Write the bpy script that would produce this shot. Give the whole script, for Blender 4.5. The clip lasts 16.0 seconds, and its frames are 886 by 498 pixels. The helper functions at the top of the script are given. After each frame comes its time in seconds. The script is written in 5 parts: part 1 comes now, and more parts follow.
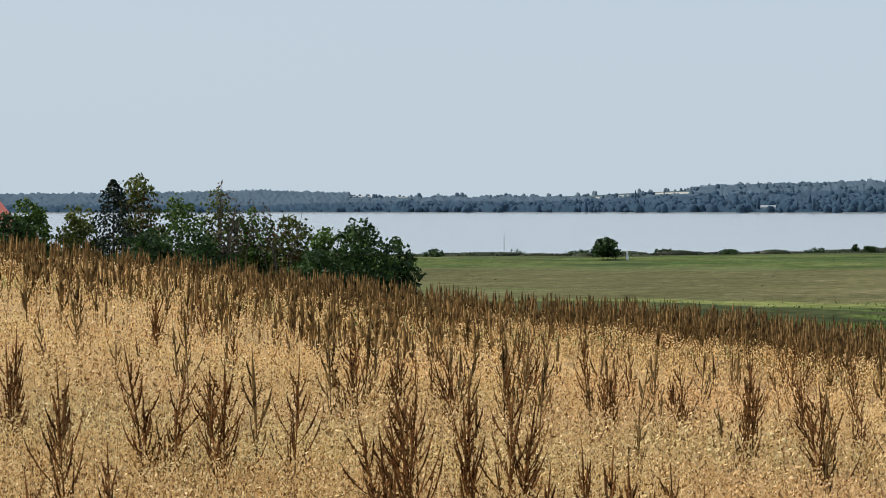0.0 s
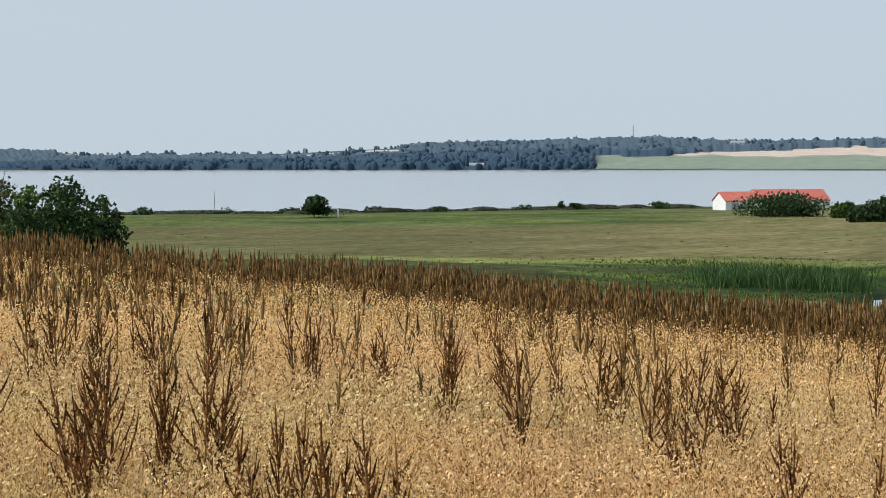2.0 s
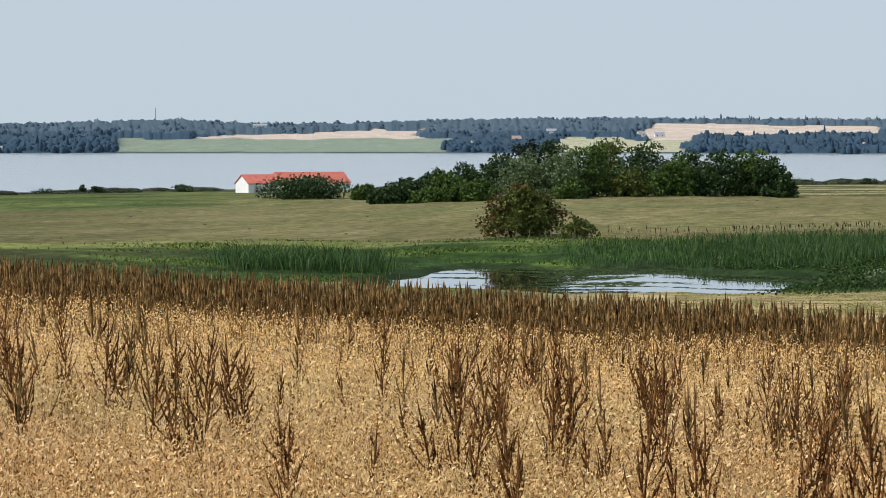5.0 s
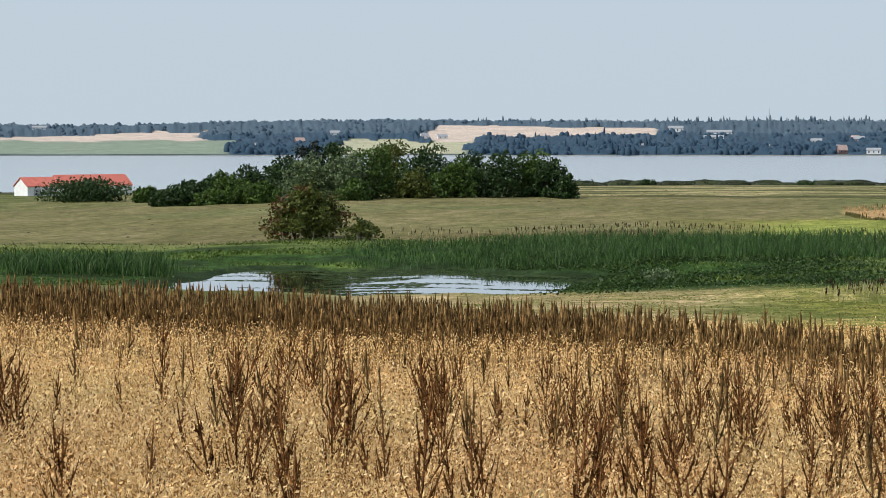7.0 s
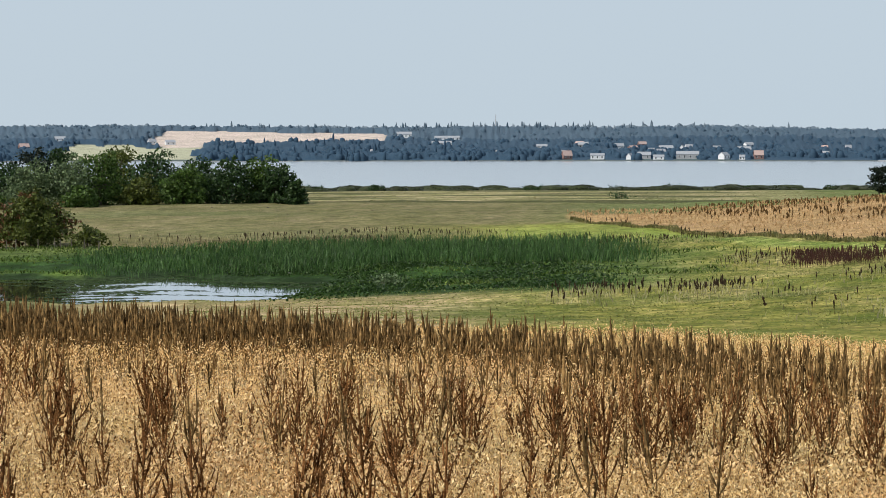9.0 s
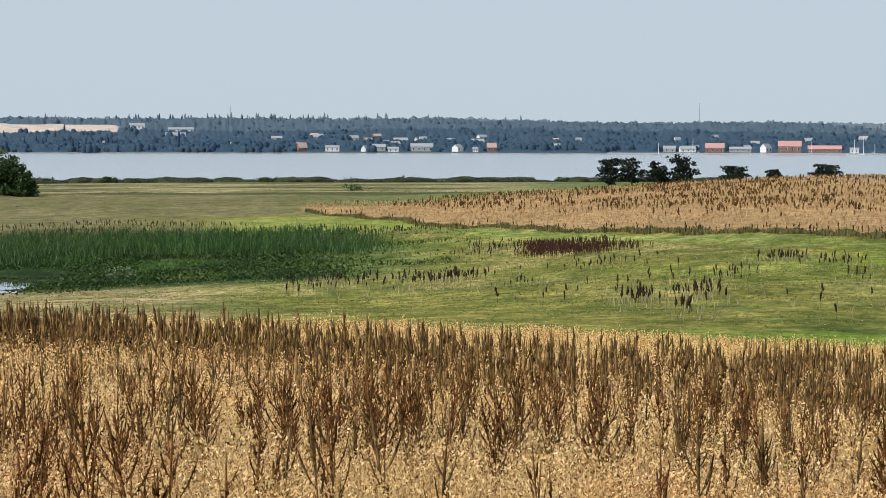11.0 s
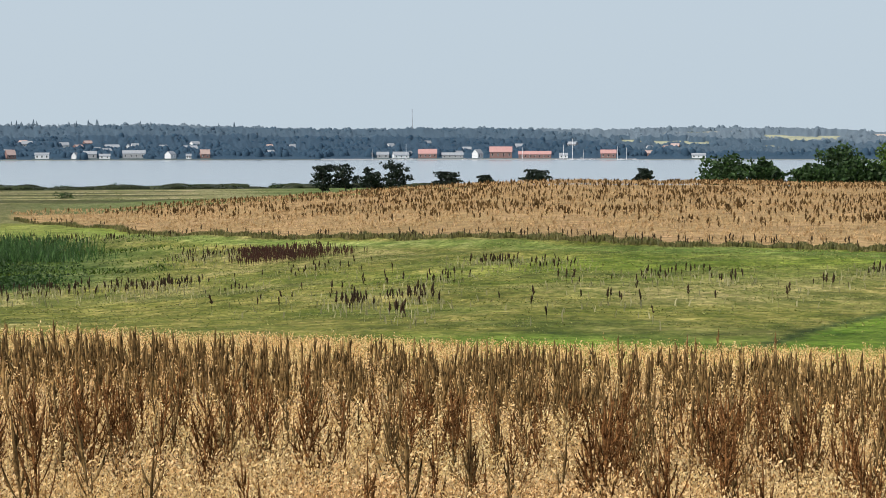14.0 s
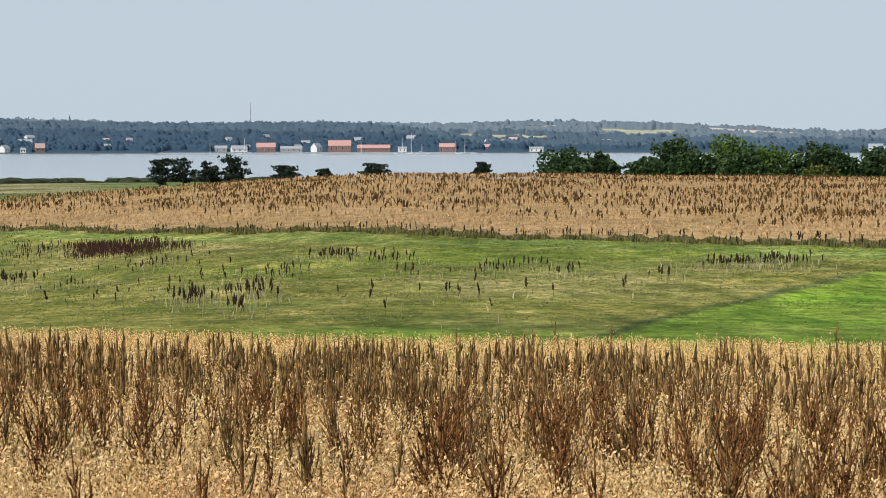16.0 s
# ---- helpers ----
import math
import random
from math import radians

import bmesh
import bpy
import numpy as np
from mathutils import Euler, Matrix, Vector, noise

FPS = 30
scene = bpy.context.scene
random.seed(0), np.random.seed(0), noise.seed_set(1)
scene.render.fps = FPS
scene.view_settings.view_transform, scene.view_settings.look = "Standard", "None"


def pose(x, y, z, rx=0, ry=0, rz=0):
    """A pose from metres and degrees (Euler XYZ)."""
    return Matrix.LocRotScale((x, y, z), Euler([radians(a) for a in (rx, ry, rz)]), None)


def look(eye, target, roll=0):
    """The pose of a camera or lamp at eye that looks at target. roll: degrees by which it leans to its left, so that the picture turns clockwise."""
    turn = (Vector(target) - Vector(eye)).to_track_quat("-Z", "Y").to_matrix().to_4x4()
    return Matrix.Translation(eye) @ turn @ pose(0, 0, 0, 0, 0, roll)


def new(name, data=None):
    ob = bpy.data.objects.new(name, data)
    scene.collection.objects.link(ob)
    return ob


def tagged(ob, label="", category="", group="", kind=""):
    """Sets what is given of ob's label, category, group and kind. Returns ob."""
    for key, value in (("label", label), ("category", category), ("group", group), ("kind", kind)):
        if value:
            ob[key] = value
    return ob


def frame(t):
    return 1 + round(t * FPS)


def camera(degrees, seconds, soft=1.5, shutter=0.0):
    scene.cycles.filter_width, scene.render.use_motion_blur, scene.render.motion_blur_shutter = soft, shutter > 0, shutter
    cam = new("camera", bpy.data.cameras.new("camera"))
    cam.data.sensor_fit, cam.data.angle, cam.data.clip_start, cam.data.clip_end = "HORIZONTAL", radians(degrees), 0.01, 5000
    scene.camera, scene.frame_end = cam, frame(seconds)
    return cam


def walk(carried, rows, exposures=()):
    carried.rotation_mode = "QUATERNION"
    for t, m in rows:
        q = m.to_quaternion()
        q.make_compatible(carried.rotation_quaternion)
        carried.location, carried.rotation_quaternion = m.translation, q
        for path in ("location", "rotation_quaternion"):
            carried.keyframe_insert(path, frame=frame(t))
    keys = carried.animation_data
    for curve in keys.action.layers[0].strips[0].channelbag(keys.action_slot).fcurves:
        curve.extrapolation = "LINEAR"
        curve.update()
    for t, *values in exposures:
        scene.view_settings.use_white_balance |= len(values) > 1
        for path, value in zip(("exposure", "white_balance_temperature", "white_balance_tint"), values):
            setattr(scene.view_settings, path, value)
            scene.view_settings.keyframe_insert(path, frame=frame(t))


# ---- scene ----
EYE = 17.0          # the eye's height above the sea
SIDE = ((0, 1, 2, 3, 4.5, 7, 9, 11.5, 13, 16), (0, 0.04, 0.09, 0.145, 0.225, 0.285, 0.335, 0.385, 0.40, 0.43))   # the hand's drift to the right, by seconds
BACK = ((0, 3, 7, 11.5, 16), (0, 0.009, 0.039, 0.095, 0.144))                                                  # and backwards
TURN = [  # seconds, heading to the right of the first view, pitch, roll
    (0.0, 0.0, -1.45, 0.0), (0.5, 1.371, -1.70, 0.013), (1.0, 3.282, -2.032, 0.015), (1.5, 5.569, -2.358, 0.03),
    (2.0, 8.084, -2.635, 0.005), (2.5, 10.731, -2.801, 0.0), (3.0, 13.359, -2.856, 0.0), (3.5, 15.786, -2.909, 0.002),
    (4.0, 17.908, -2.995, 0.034), (4.5, 19.745, -3.068, 0.041), (7.0, 27.414, -3.052, -0.015), (7.5, 29.213, -3.026, -0.011),
    (8.0, 31.152, -2.993, -0.026), (8.5, 33.112, -2.957, -0.017), (9.0, 34.98, -2.893, -0.043), (11.5, 44.09, -3.202, 0.148),
    (12.0, 45.657, -3.255, 0.118), (12.5, 46.995, -3.217, 0.043), (13.0, 48.143, -3.115, 0.031), (13.5, 49.25, -3.0, -0.034),
    (14.0, 50.373, -2.931, -0.06), (14.5, 51.553, -2.906, -0.063), (15.0, 52.732, -2.95, -0.043), (15.5, 53.858, -3.037, -0.081),
    (16.0, 54.879, -3.112, -0.077),
]
cam = camera(24.44, 16.0, soft=0.4)
walk(cam, [(t, pose(float(np.interp(t, *SIDE)), -float(np.interp(t, *BACK)), EYE, 90 + p, -r, -a)) for t, a, p, r in TURN])

# ---- sky and light: a bright, thinly overcast day ----
SUN_UP, SUN_AZ = 44.0, -78.0      # the sun stands behind the thin cloud, to the left of the first view
world = bpy.data.worlds.new("overcast_sky")
scene.world = world
world.use_nodes = True
wn, wl = world.node_tree.nodes, world.node_tree.links
wn.clear()
w_out, w_bg = wn.new("ShaderNodeOutputWorld"), wn.new("ShaderNodeBackground")
w_sky, w_mix = wn.new("ShaderNodeTexSky"), wn.new("ShaderNodeMix")
w_geo, w_sep, w_ramp = wn.new("ShaderNodeTexCoord"), wn.new("ShaderNodeSeparateXYZ"), wn.new("ShaderNodeValToRGB")
w_scale = wn.new("ShaderNodeVectorMath")
w_sky.sky_type, w_sky.sun_disc = "NISHITA", False
w_sky.sun_elevation, w_sky.sun_rotation = radians(SUN_UP), radians(SUN_AZ)
w_sky.dust_density = 4.0
w_scale.operation = "SCALE"
w_scale.inputs["Scale"].default_value = 0.10
w_mix.data_type = "RGBA"
w_mix.inputs[0].default_value = 0.88
wl.new(w_geo.outputs["Generated"], w_sep.inputs[0])
wl.new(w_sep.outputs["Z"], w_ramp.inputs[0])
w_ramp.color_ramp.elements[0].position, w_ramp.color_ramp.elements[0].color = 0.0, (0.59, 0.70, 0.79, 1)
w_ramp.color_ramp.elements[1].position, w_ramp.color_ramp.elements[1].color = 0.16, (0.548, 0.648, 0.755, 1)
_mid = w_ramp.color_ramp.elements.new(0.30)
_mid.color = (0.57, 0.65, 0.74, 1)
_top = w_ramp.color_ramp.elements.new(0.8)
_top.color = (0.53, 0.59, 0.67, 1)
wl.new(w_sky.outputs[0], w_scale.inputs[0])
wl.new(w_scale.outputs[0], w_mix.inputs[6])
wl.new(w_ramp.outputs[0], w_mix.inputs[7])
wl.new(w_mix.outputs[2], w_bg.inputs[0])
w_bg.inputs[1].default_value = 1.0
wl.new(w_bg.outputs[0], w_out.inputs[0])

sun = new("sun", bpy.data.lights.new("sun", "SUN"))
sun.data.energy, sun.data.angle, sun.data.color = 3.9, radians(4), (1.0, 0.95, 0.87)
_sd = Vector((math.sin(radians(SUN_AZ)) * math.cos(radians(SUN_UP)), math.cos(radians(SUN_AZ)) * math.cos(radians(SUN_UP)), math.sin(radians(SUN_UP))))
sun.matrix_world = look(_sd * 50, (0, 0, 0))

# ---- materials ----


def nodes_of(name):
    m = bpy.data.materials.new(name)
    m.use_nodes = True
    n, l = m.node_tree.nodes, m.node_tree.links
    return m, n, l, n["Principled BSDF"]


def plain(name, a, b, scale=4.0, rough=0.8, bump=0.2, metal=0.0, fine=6.0, vary=0.0, island=False, dist=0.02, sheen=0.0, back=0.0):
    """Two colours mixed by noise at two scales, with fine relief; vary: spread of brightness from piece to piece."""
    m, n, l, bs = nodes_of(name)
    tc, n1, n2 = n.new("ShaderNodeTexCoord"), n.new("ShaderNodeTexNoise"), n.new("ShaderNodeTexNoise")
    n1.inputs["Scale"].default_value, n1.inputs["Detail"].default_value = scale, 5
    n2.inputs["Scale"].default_value, n2.inputs["Detail"].default_value = scale * fine, 3
    l.new(tc.outputs["Object"], n1.inputs[0])
    l.new(tc.outputs["Object"], n2.inputs[0])
    add = n.new("ShaderNodeMath")
    add.operation = "ADD"
    half = n.new("ShaderNodeMath")
    half.operation = "MULTIPLY_ADD"
    half.inputs[1].default_value, half.inputs[2].default_value = 0.5, -0.25
    l.new(n2.outputs[0], half.inputs[0])
    l.new(n1.outputs[0], add.inputs[0])
    l.new(half.outputs[0], add.inputs[1])
    ramp = n.new("ShaderNodeValToRGB")
    ramp.color_ramp.elements[0].position, ramp.color_ramp.elements[0].color = 0.3, (*a, 1)
    ramp.color_ramp.elements[1].position, ramp.color_ramp.elements[1].color = 0.7, (*b, 1)
    l.new(add.outputs[0], ramp.inputs[0])
    col = ramp.outputs[0]
    if vary:
        src = n.new("ShaderNodeNewGeometry").outputs["Random Per Island"] if island else n.new("ShaderNodeObjectInfo").outputs["Random"]
        mr = n.new("ShaderNodeMapRange")
        mr.inputs["To Min"].default_value, mr.inputs["To Max"].default_value = 1 - vary, 1 + vary
        l.new(src, mr.inputs[0])
        hs = n.new("ShaderNodeHueSaturation")
        l.new(mr.outputs[0], hs.inputs["Value"])
        l.new(col, hs.inputs["Color"])
        col = hs.outputs[0]
    l.new(col, bs.inputs["Base Color"])
    bs.inputs["Roughness"].default_value, bs.inputs["Metallic"].default_value = rough, metal
    bs.inputs["Specular IOR Level"].default_value = 0.25
    if bump:
        bp = n.new("ShaderNodeBump")
        bp.inputs["Strength"].default_value, bp.inputs["Distance"].default_value = bump, dist
        l.new(n2.outputs[0], bp.inputs["Height"])
        l.new(bp.outputs[0], bs.inputs["Normal"])
    if back:   # thin leaves let light through
        tr, mx, out = n.new("ShaderNodeBsdfTranslucent"), n.new("ShaderNodeMixShader"), n["Material Output"]
        l.new(col, tr.inputs[0])
        mx.inputs[0].default_value = back
        l.new(bs.outputs[0], mx.inputs[1])
        l.new(tr.outputs[0], mx.inputs[2])
        l.new(mx.outputs[0], out.inputs[0])
    return m


def leaf(name, a, b, vary=0.45, back=0.25):
    return plain(name, a, b, scale=1.1, rough=0.55, bump=0.0, vary=vary, island=True, back=back)


def water(name, tint, rough, bump, scale, stretch, extra_coat=0.0):
    m, n, l, bs = nodes_of(name)
    # a second reflecting coat, added only to brighten the water
    bs.inputs["Coat Weight"].default_value, bs.inputs["Coat Roughness"].default_value, bs.inputs["Coat IOR"].default_value = extra_coat, rough, 1.333
    bs.inputs["Base Color"].default_value = (*tint, 1)
    bs.inputs["Roughness"].default_value, bs.inputs["IOR"].default_value = rough, 1.333
    tc, mp, nz, bp = n.new("ShaderNodeTexCoord"), n.new("ShaderNodeMapping"), n.new("ShaderNodeTexNoise"), n.new("ShaderNodeBump")
    mp.inputs["Scale"].default_value = stretch
    nz.inputs["Scale"].default_value, nz.inputs["Detail"].default_value = scale, 4
    bp.inputs["Strength"].default_value, bp.inputs["Distance"].default_value = bump, 0.1
    l.new(tc.outputs["Object"], mp.inputs[0])
    l.new(mp.outputs[0], nz.inputs[0])
    l.new(nz.outputs[0], bp.inputs["Height"])
    l.new(bp.outputs[0], bs.inputs["Normal"])
    return m


def ground_material():
    """Land cover comes from the sheet's own colours; noise at three scales breaks it up."""
    m, n, l, bs = nodes_of("land")
    at = n.new("ShaderNodeAttribute")
    at.attribute_name = "cover"
    tc = n.new("ShaderNodeTexCoord")
    col = at.outputs["Color"]
    for scale, lo, hi, detail in ((0.05, 0.86, 1.16, 4), (0.6, 0.66, 1.34, 5), (5.0, 0.7, 1.3, 3)):
        nz, mr, mx = n.new("ShaderNodeTexNoise"), n.new("ShaderNodeMapRange"), n.new("ShaderNodeVectorMath")
        nz.inputs["Scale"].default_value, nz.inputs["Detail"].default_value = scale, detail
        mr.inputs[1].default_value, mr.inputs[2].default_value = 0.3, 0.7
        mr.inputs[3].default_value, mr.inputs[4].default_value = lo, hi
        mx.operation = "SCALE"
        l.new(tc.outputs["Object"], nz.inputs[0])
        l.new(nz.outputs[0], mr.inputs[0])
        l.new(col, mx.inputs[0])
        l.new(mr.outputs[0], mx.inputs["Scale"])
        col = mx.outputs[0]
    even = col
    turn, long_ = n.new("ShaderNodeMapping"), n.new("ShaderNodeMapping")
    turn.inputs["Rotation"].default_value = (0, 0, radians(50))       # stretched along the line of sight over the pasture, against striping
    long_.inputs["Scale"].default_value = (1.0, 0.34, 1.0)
    l.new(tc.outputs["Object"], turn.inputs[0])
    l.new(turn.outputs[0], long_.inputs[0])
    for scale in (0.10, 0.4, 1.4, 3.5):       # drifts of yellower and greener growth, strongest in rough pasture
        nz2, hue = n.new("ShaderNodeTexNoise"), n.new("ShaderNodeValToRGB")
        nz2.inputs["Scale"].default_value, nz2.inputs["Detail"].default_value = scale, 5
        hue.color_ramp.elements[0].position, hue.color_ramp.elements[0].color = 0.35, (0.66, 0.74, 0.55, 1)
        hue.color_ramp.elements[1].position, hue.color_ramp.elements[1].color = 0.65, (1.32, 1.24, 1.42, 1)
        mul = n.new("ShaderNodeVectorMath")
        mul.operation = "MULTIPLY"
        l.new(long_.outputs[0], nz2.inputs[0])
        l.new(nz2.outputs[0], hue.inputs[0])
        l.new(col, mul.inputs[0])
        l.new(hue.outputs[0], mul.inputs[1])
        col = mul.outputs[0]
    blend = n.new("ShaderNodeMix")
    blend.data_type = "RGBA"
    l.new(at.outputs["Alpha"], blend.inputs[0])
    l.new(even, blend.inputs[6])
    l.new(col, blend.inputs[7])
    col = blend.outputs[2]
    l.new(col, bs.inputs["Base Color"])
    bs.inputs["Roughness"].default_value = 0.95
    bs.inputs["Specular IOR Level"].default_value = 0.1
    bp = n.new("ShaderNodeBump")
    bp.inputs["Strength"].default_value, bp.inputs["Distance"].default_value = 0.6, 0.15
    l.new(nz.outputs[0], bp.inputs["Height"])
    l.new(bp.outputs[0], bs.inputs["Normal"])
    return m


def oat_material():
    """Ripe oats: most husks pale gold, some straw duller and browner, from piece to piece; greener here and there. The
    darkest pieces stand in for shade between panicles.
    """
    m = plain("oat_straw", (0.885, 0.606, 0.322), (0.985, 0.768, 0.466), scale=1.2, rough=0.5, bump=0, back=0.3)
    n, l = m.node_tree.nodes, m.node_tree.links
    geo, ramp, mul = n.new("ShaderNodeNewGeometry"), n.new("ShaderNodeValToRGB"), n.new("ShaderNodeMix")
    ramp.color_ramp.elements[0].position, ramp.color_ramp.elements[0].color = 0.0, (0.14, 0.085, 0.045, 1)
    ramp.color_ramp.elements[1].position, ramp.color_ramp.elements[1].color = 1.0, (1.06, 1.07, 1.10, 1)
    for at, c in ((0.20, (0.45, 0.34, 0.22, 1)), (0.40, (0.88, 0.80, 0.67, 1)), (0.74, (1.0, 0.98, 0.94, 1))):
        ramp.color_ramp.elements.new(at).color = c
    mul.data_type, mul.blend_type = "RGBA", "MULTIPLY"
    mul.inputs[0].default_value = 1.0
    old = n["Principled BSDF"].inputs["Base Color"].links[0].from_socket
    l.new(geo.outputs["Random Per Island"], ramp.inputs[0])
    l.new(old, mul.inputs[6])
    l.new(ramp.outputs[0], mul.inputs[7])
    drift, hue, tint = n.new("ShaderNodeTexNoise"), n.new("ShaderNodeValToRGB"), n.new("ShaderNodeMix")
    drift.inputs["Scale"].default_value, drift.inputs["Detail"].default_value = 0.5, 4
    hue.color_ramp.elements[0].position, hue.color_ramp.elements[0].color = 0.36, (1.0, 0.955, 0.88, 1)
    hue.color_ramp.elements[1].position, hue.color_ramp.elements[1].color = 0.66, (0.95, 1.03, 0.90, 1)
    tint.data_type, tint.blend_type = "RGBA", "MULTIPLY"
    tint.inputs[0].default_value = 1.0
    l.new(n["Texture Coordinate"].outputs["Object"], drift.inputs[0])
    l.new(drift.outputs[0], hue.inputs[0])
    l.new(mul.outputs[2], tint.inputs[6])
    l.new(hue.outputs[0], tint.inputs[7])
    for k in [x for x in n if x.type == "BSDF_TRANSLUCENT"]:
        l.new(tint.outputs[2], k.inputs[0])
    l.new(tint.outputs[2], n["Principled BSDF"].inputs["Base Color"])
    return m


M_LAND = ground_material()
# the sea's pale base colour stands in for reflected sky
M_SEA = water("sea_water", (0.27, 0.30, 0.32), 0.2, 0.03, 0.12, (1, 1, 1), 0.7)
M_POND = water("pond_water", (0.03, 0.036, 0.03), 0.03, 0.02, 1.5, (1, 1, 1), 1.0)
M_OAT = oat_material()
M_DOCK = plain("dock_seed", (0.045, 0.028, 0.012), (0.355, 0.226, 0.093), scale=6.0, rough=0.8, bump=0, vary=0.35, island=True, back=0.1)
M_DOCK_NEAR = plain("dock_seed_red", (0.032, 0.013, 0.005), (0.34, 0.165, 0.062), scale=14, rough=0.85, bump=0, vary=0.45, island=True, back=0.05)
M_DOCK_FAR = plain("dock_seed_dull", (0.050, 0.029, 0.012), (0.180, 0.108, 0.044), scale=0.2, rough=0.9, bump=0, vary=0.3, island=True)
M_DOCK_GREY = plain("dock_dark", (0.028, 0.021, 0.015), (0.065, 0.042, 0.027), scale=0.3, rough=0.9, bump=0, vary=0.3, island=True)
M_BARK = plain("bark", (0.05, 0.04, 0.03), (0.12, 0.1, 0.075), scale=8, rough=0.95, bump=0.6)
M_REED = leaf("reed_leaf", (0.016, 0.052, 0.010), (0.085, 0.160, 0.045), 0.5, 0.25)
M_GRASS = leaf("grass_blade", (0.11, 0.14, 0.026), (0.33, 0.31, 0.11), 0.5, 0.3)
M_LEAF = leaf("leaf_green", (0.024, 0.056, 0.010), (0.105, 0.172, 0.034))
M_LEAF_DARK = leaf("leaf_dark", (0.011, 0.030, 0.010), (0.055, 0.102, 0.028))
M_LEAF_WILLOW = leaf("leaf_willow", (0.055, 0.092, 0.040), (0.190, 0.250, 0.118))
M_LEAF_OLIVE = leaf("leaf_olive", (0.034, 0.055, 0.010), (0.130, 0.148, 0.030))
M_LEAF_RED = leaf("leaf_russet", (0.070, 0.034, 0.014), (0.175, 0.095, 0.038))
M_PINE = leaf("pine_needles", (0.008, 0.015, 0.010), (0.018, 0.030, 0.017), 0.3, 0.1)
# far foliage blued and paled in its base colour, for distance haze
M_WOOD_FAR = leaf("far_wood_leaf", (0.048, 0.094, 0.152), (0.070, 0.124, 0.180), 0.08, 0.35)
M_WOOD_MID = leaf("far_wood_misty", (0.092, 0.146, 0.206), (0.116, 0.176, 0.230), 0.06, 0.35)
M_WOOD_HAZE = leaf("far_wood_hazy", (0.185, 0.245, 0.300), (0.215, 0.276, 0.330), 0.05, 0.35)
M_OAT_BROWNER = leaf("oat_straw_worn", (0.40, 0.26, 0.12), (0.56, 0.385, 0.20), 0.3, 0.15)
M_TUFT = leaf("grass_tuft", (0.10, 0.14, 0.022), (0.20, 0.225, 0.055), 0.35, 0.3)
M_GRASS_WET = leaf("grass_wet", (0.022, 0.055, 0.008), (0.125, 0.175, 0.028), 0.5, 0.2)
M_BENT = leaf("bent_grass", (0.26, 0.24, 0.11), (0.44, 0.40, 0.22), 0.3, 0.3)
M_GRASS_DRY = leaf("grass_dry", (0.14, 0.13, 0.056), (0.22, 0.195, 0.10), 0.25, 0.2)
M_BAULK = leaf("grass_baulk", (0.085, 0.095, 0.030), (0.205, 0.175, 0.064), 0.35, 0.15)
M_DOCK_RED = plain("dock_red", (0.034, 0.013, 0.010), (0.075, 0.030, 0.021), scale=0.5, rough=0.9, bump=0, vary=0.3, island=True)
M_WEED = plain("pond_leaf", (0.02, 0.035, 0.012), (0.05, 0.075, 0.025), scale=0.5, rough=0.85, bump=0, vary=0.4, island=True)
M_SOIL = plain("dark_soil", (0.03, 0.024, 0.018), (0.07, 0.055, 0.04), scale=3, rough=0.95, bump=0.4)
M_SCRUB = leaf("shore_scrub_leaf", (0.012, 0.020, 0.008), (0.050, 0.062, 0.022), 0.4, 0.15)
M_HERB = leaf("marsh_herb", (0.011, 0.033, 0.006), (0.050, 0.098, 0.018), 0.4, 0.2)
M_WHITE = plain("white_render", (0.70, 0.72, 0.74), (0.82, 0.83, 0.84), scale=0.6, rough=0.9, bump=0.2)
M_GREY = plain("grey_board", (0.30, 0.31, 0.33), (0.42, 0.43, 0.44), scale=0.8, rough=0.9, bump=0.2)
M_REDROOF = plain("red_tile", (0.50, 0.13, 0.10), (0.60, 0.19, 0.15), scale=0.9, rough=0.8, bump=0.3)
# village tiles faded to dull pink: distance haze put into their colour
M_ORANGE = plain("orange_tile", (0.42, 0.31, 0.28), (0.48, 0.36, 0.33), scale=0.9, rough=0.8, bump=0.3)
M_HARBOUR = plain("harbour_tile", (0.44, 0.245, 0.23), (0.52, 0.31, 0.29), scale=0.9, rough=0.85, bump=0.3)
M_SLATE = plain("slate_roof", (0.24, 0.26, 0.29), (0.36, 0.38, 0.41), scale=1.5, rough=0.8, bump=0.3)
M_BRICK = plain("red_brick", (0.22, 0.135, 0.125), (0.29, 0.18, 0.16), scale=2, rough=0.9, bump=0.3)
M_SHED = plain("red_painted_board", (0.16, 0.045, 0.03), (0.24, 0.07, 0.05), scale=2, rough=0.9, bump=0.3)
M_DARK = plain("dark_pane", (0.02, 0.025, 0.03), (0.04, 0.045, 0.05), scale=2, rough=0.2, bump=0)
M_TIMBER = plain("weathered_timber", (0.10, 0.085, 0.065), (0.18, 0.155, 0.125), scale=6, rough=0.95, bump=0.4)
M_STEEL = plain("mast_steel", (0.35, 0.36, 0.38), (0.45, 0.46, 0.48), scale=2, rough=0.6, bump=0, metal=0.3)
for _m in (M_WEED, M_WOOD_FAR, M_WOOD_MID, M_WOOD_HAZE, M_DOCK, M_DOCK_NEAR, M_DOCK_FAR, M_DOCK_GREY):      # dry and matt
    _m.node_tree.nodes["Principled BSDF"].inputs["Specular IOR Level"].default_value = 0.03

# ---- shape helpers ----
rng = np.random.default_rng(7)


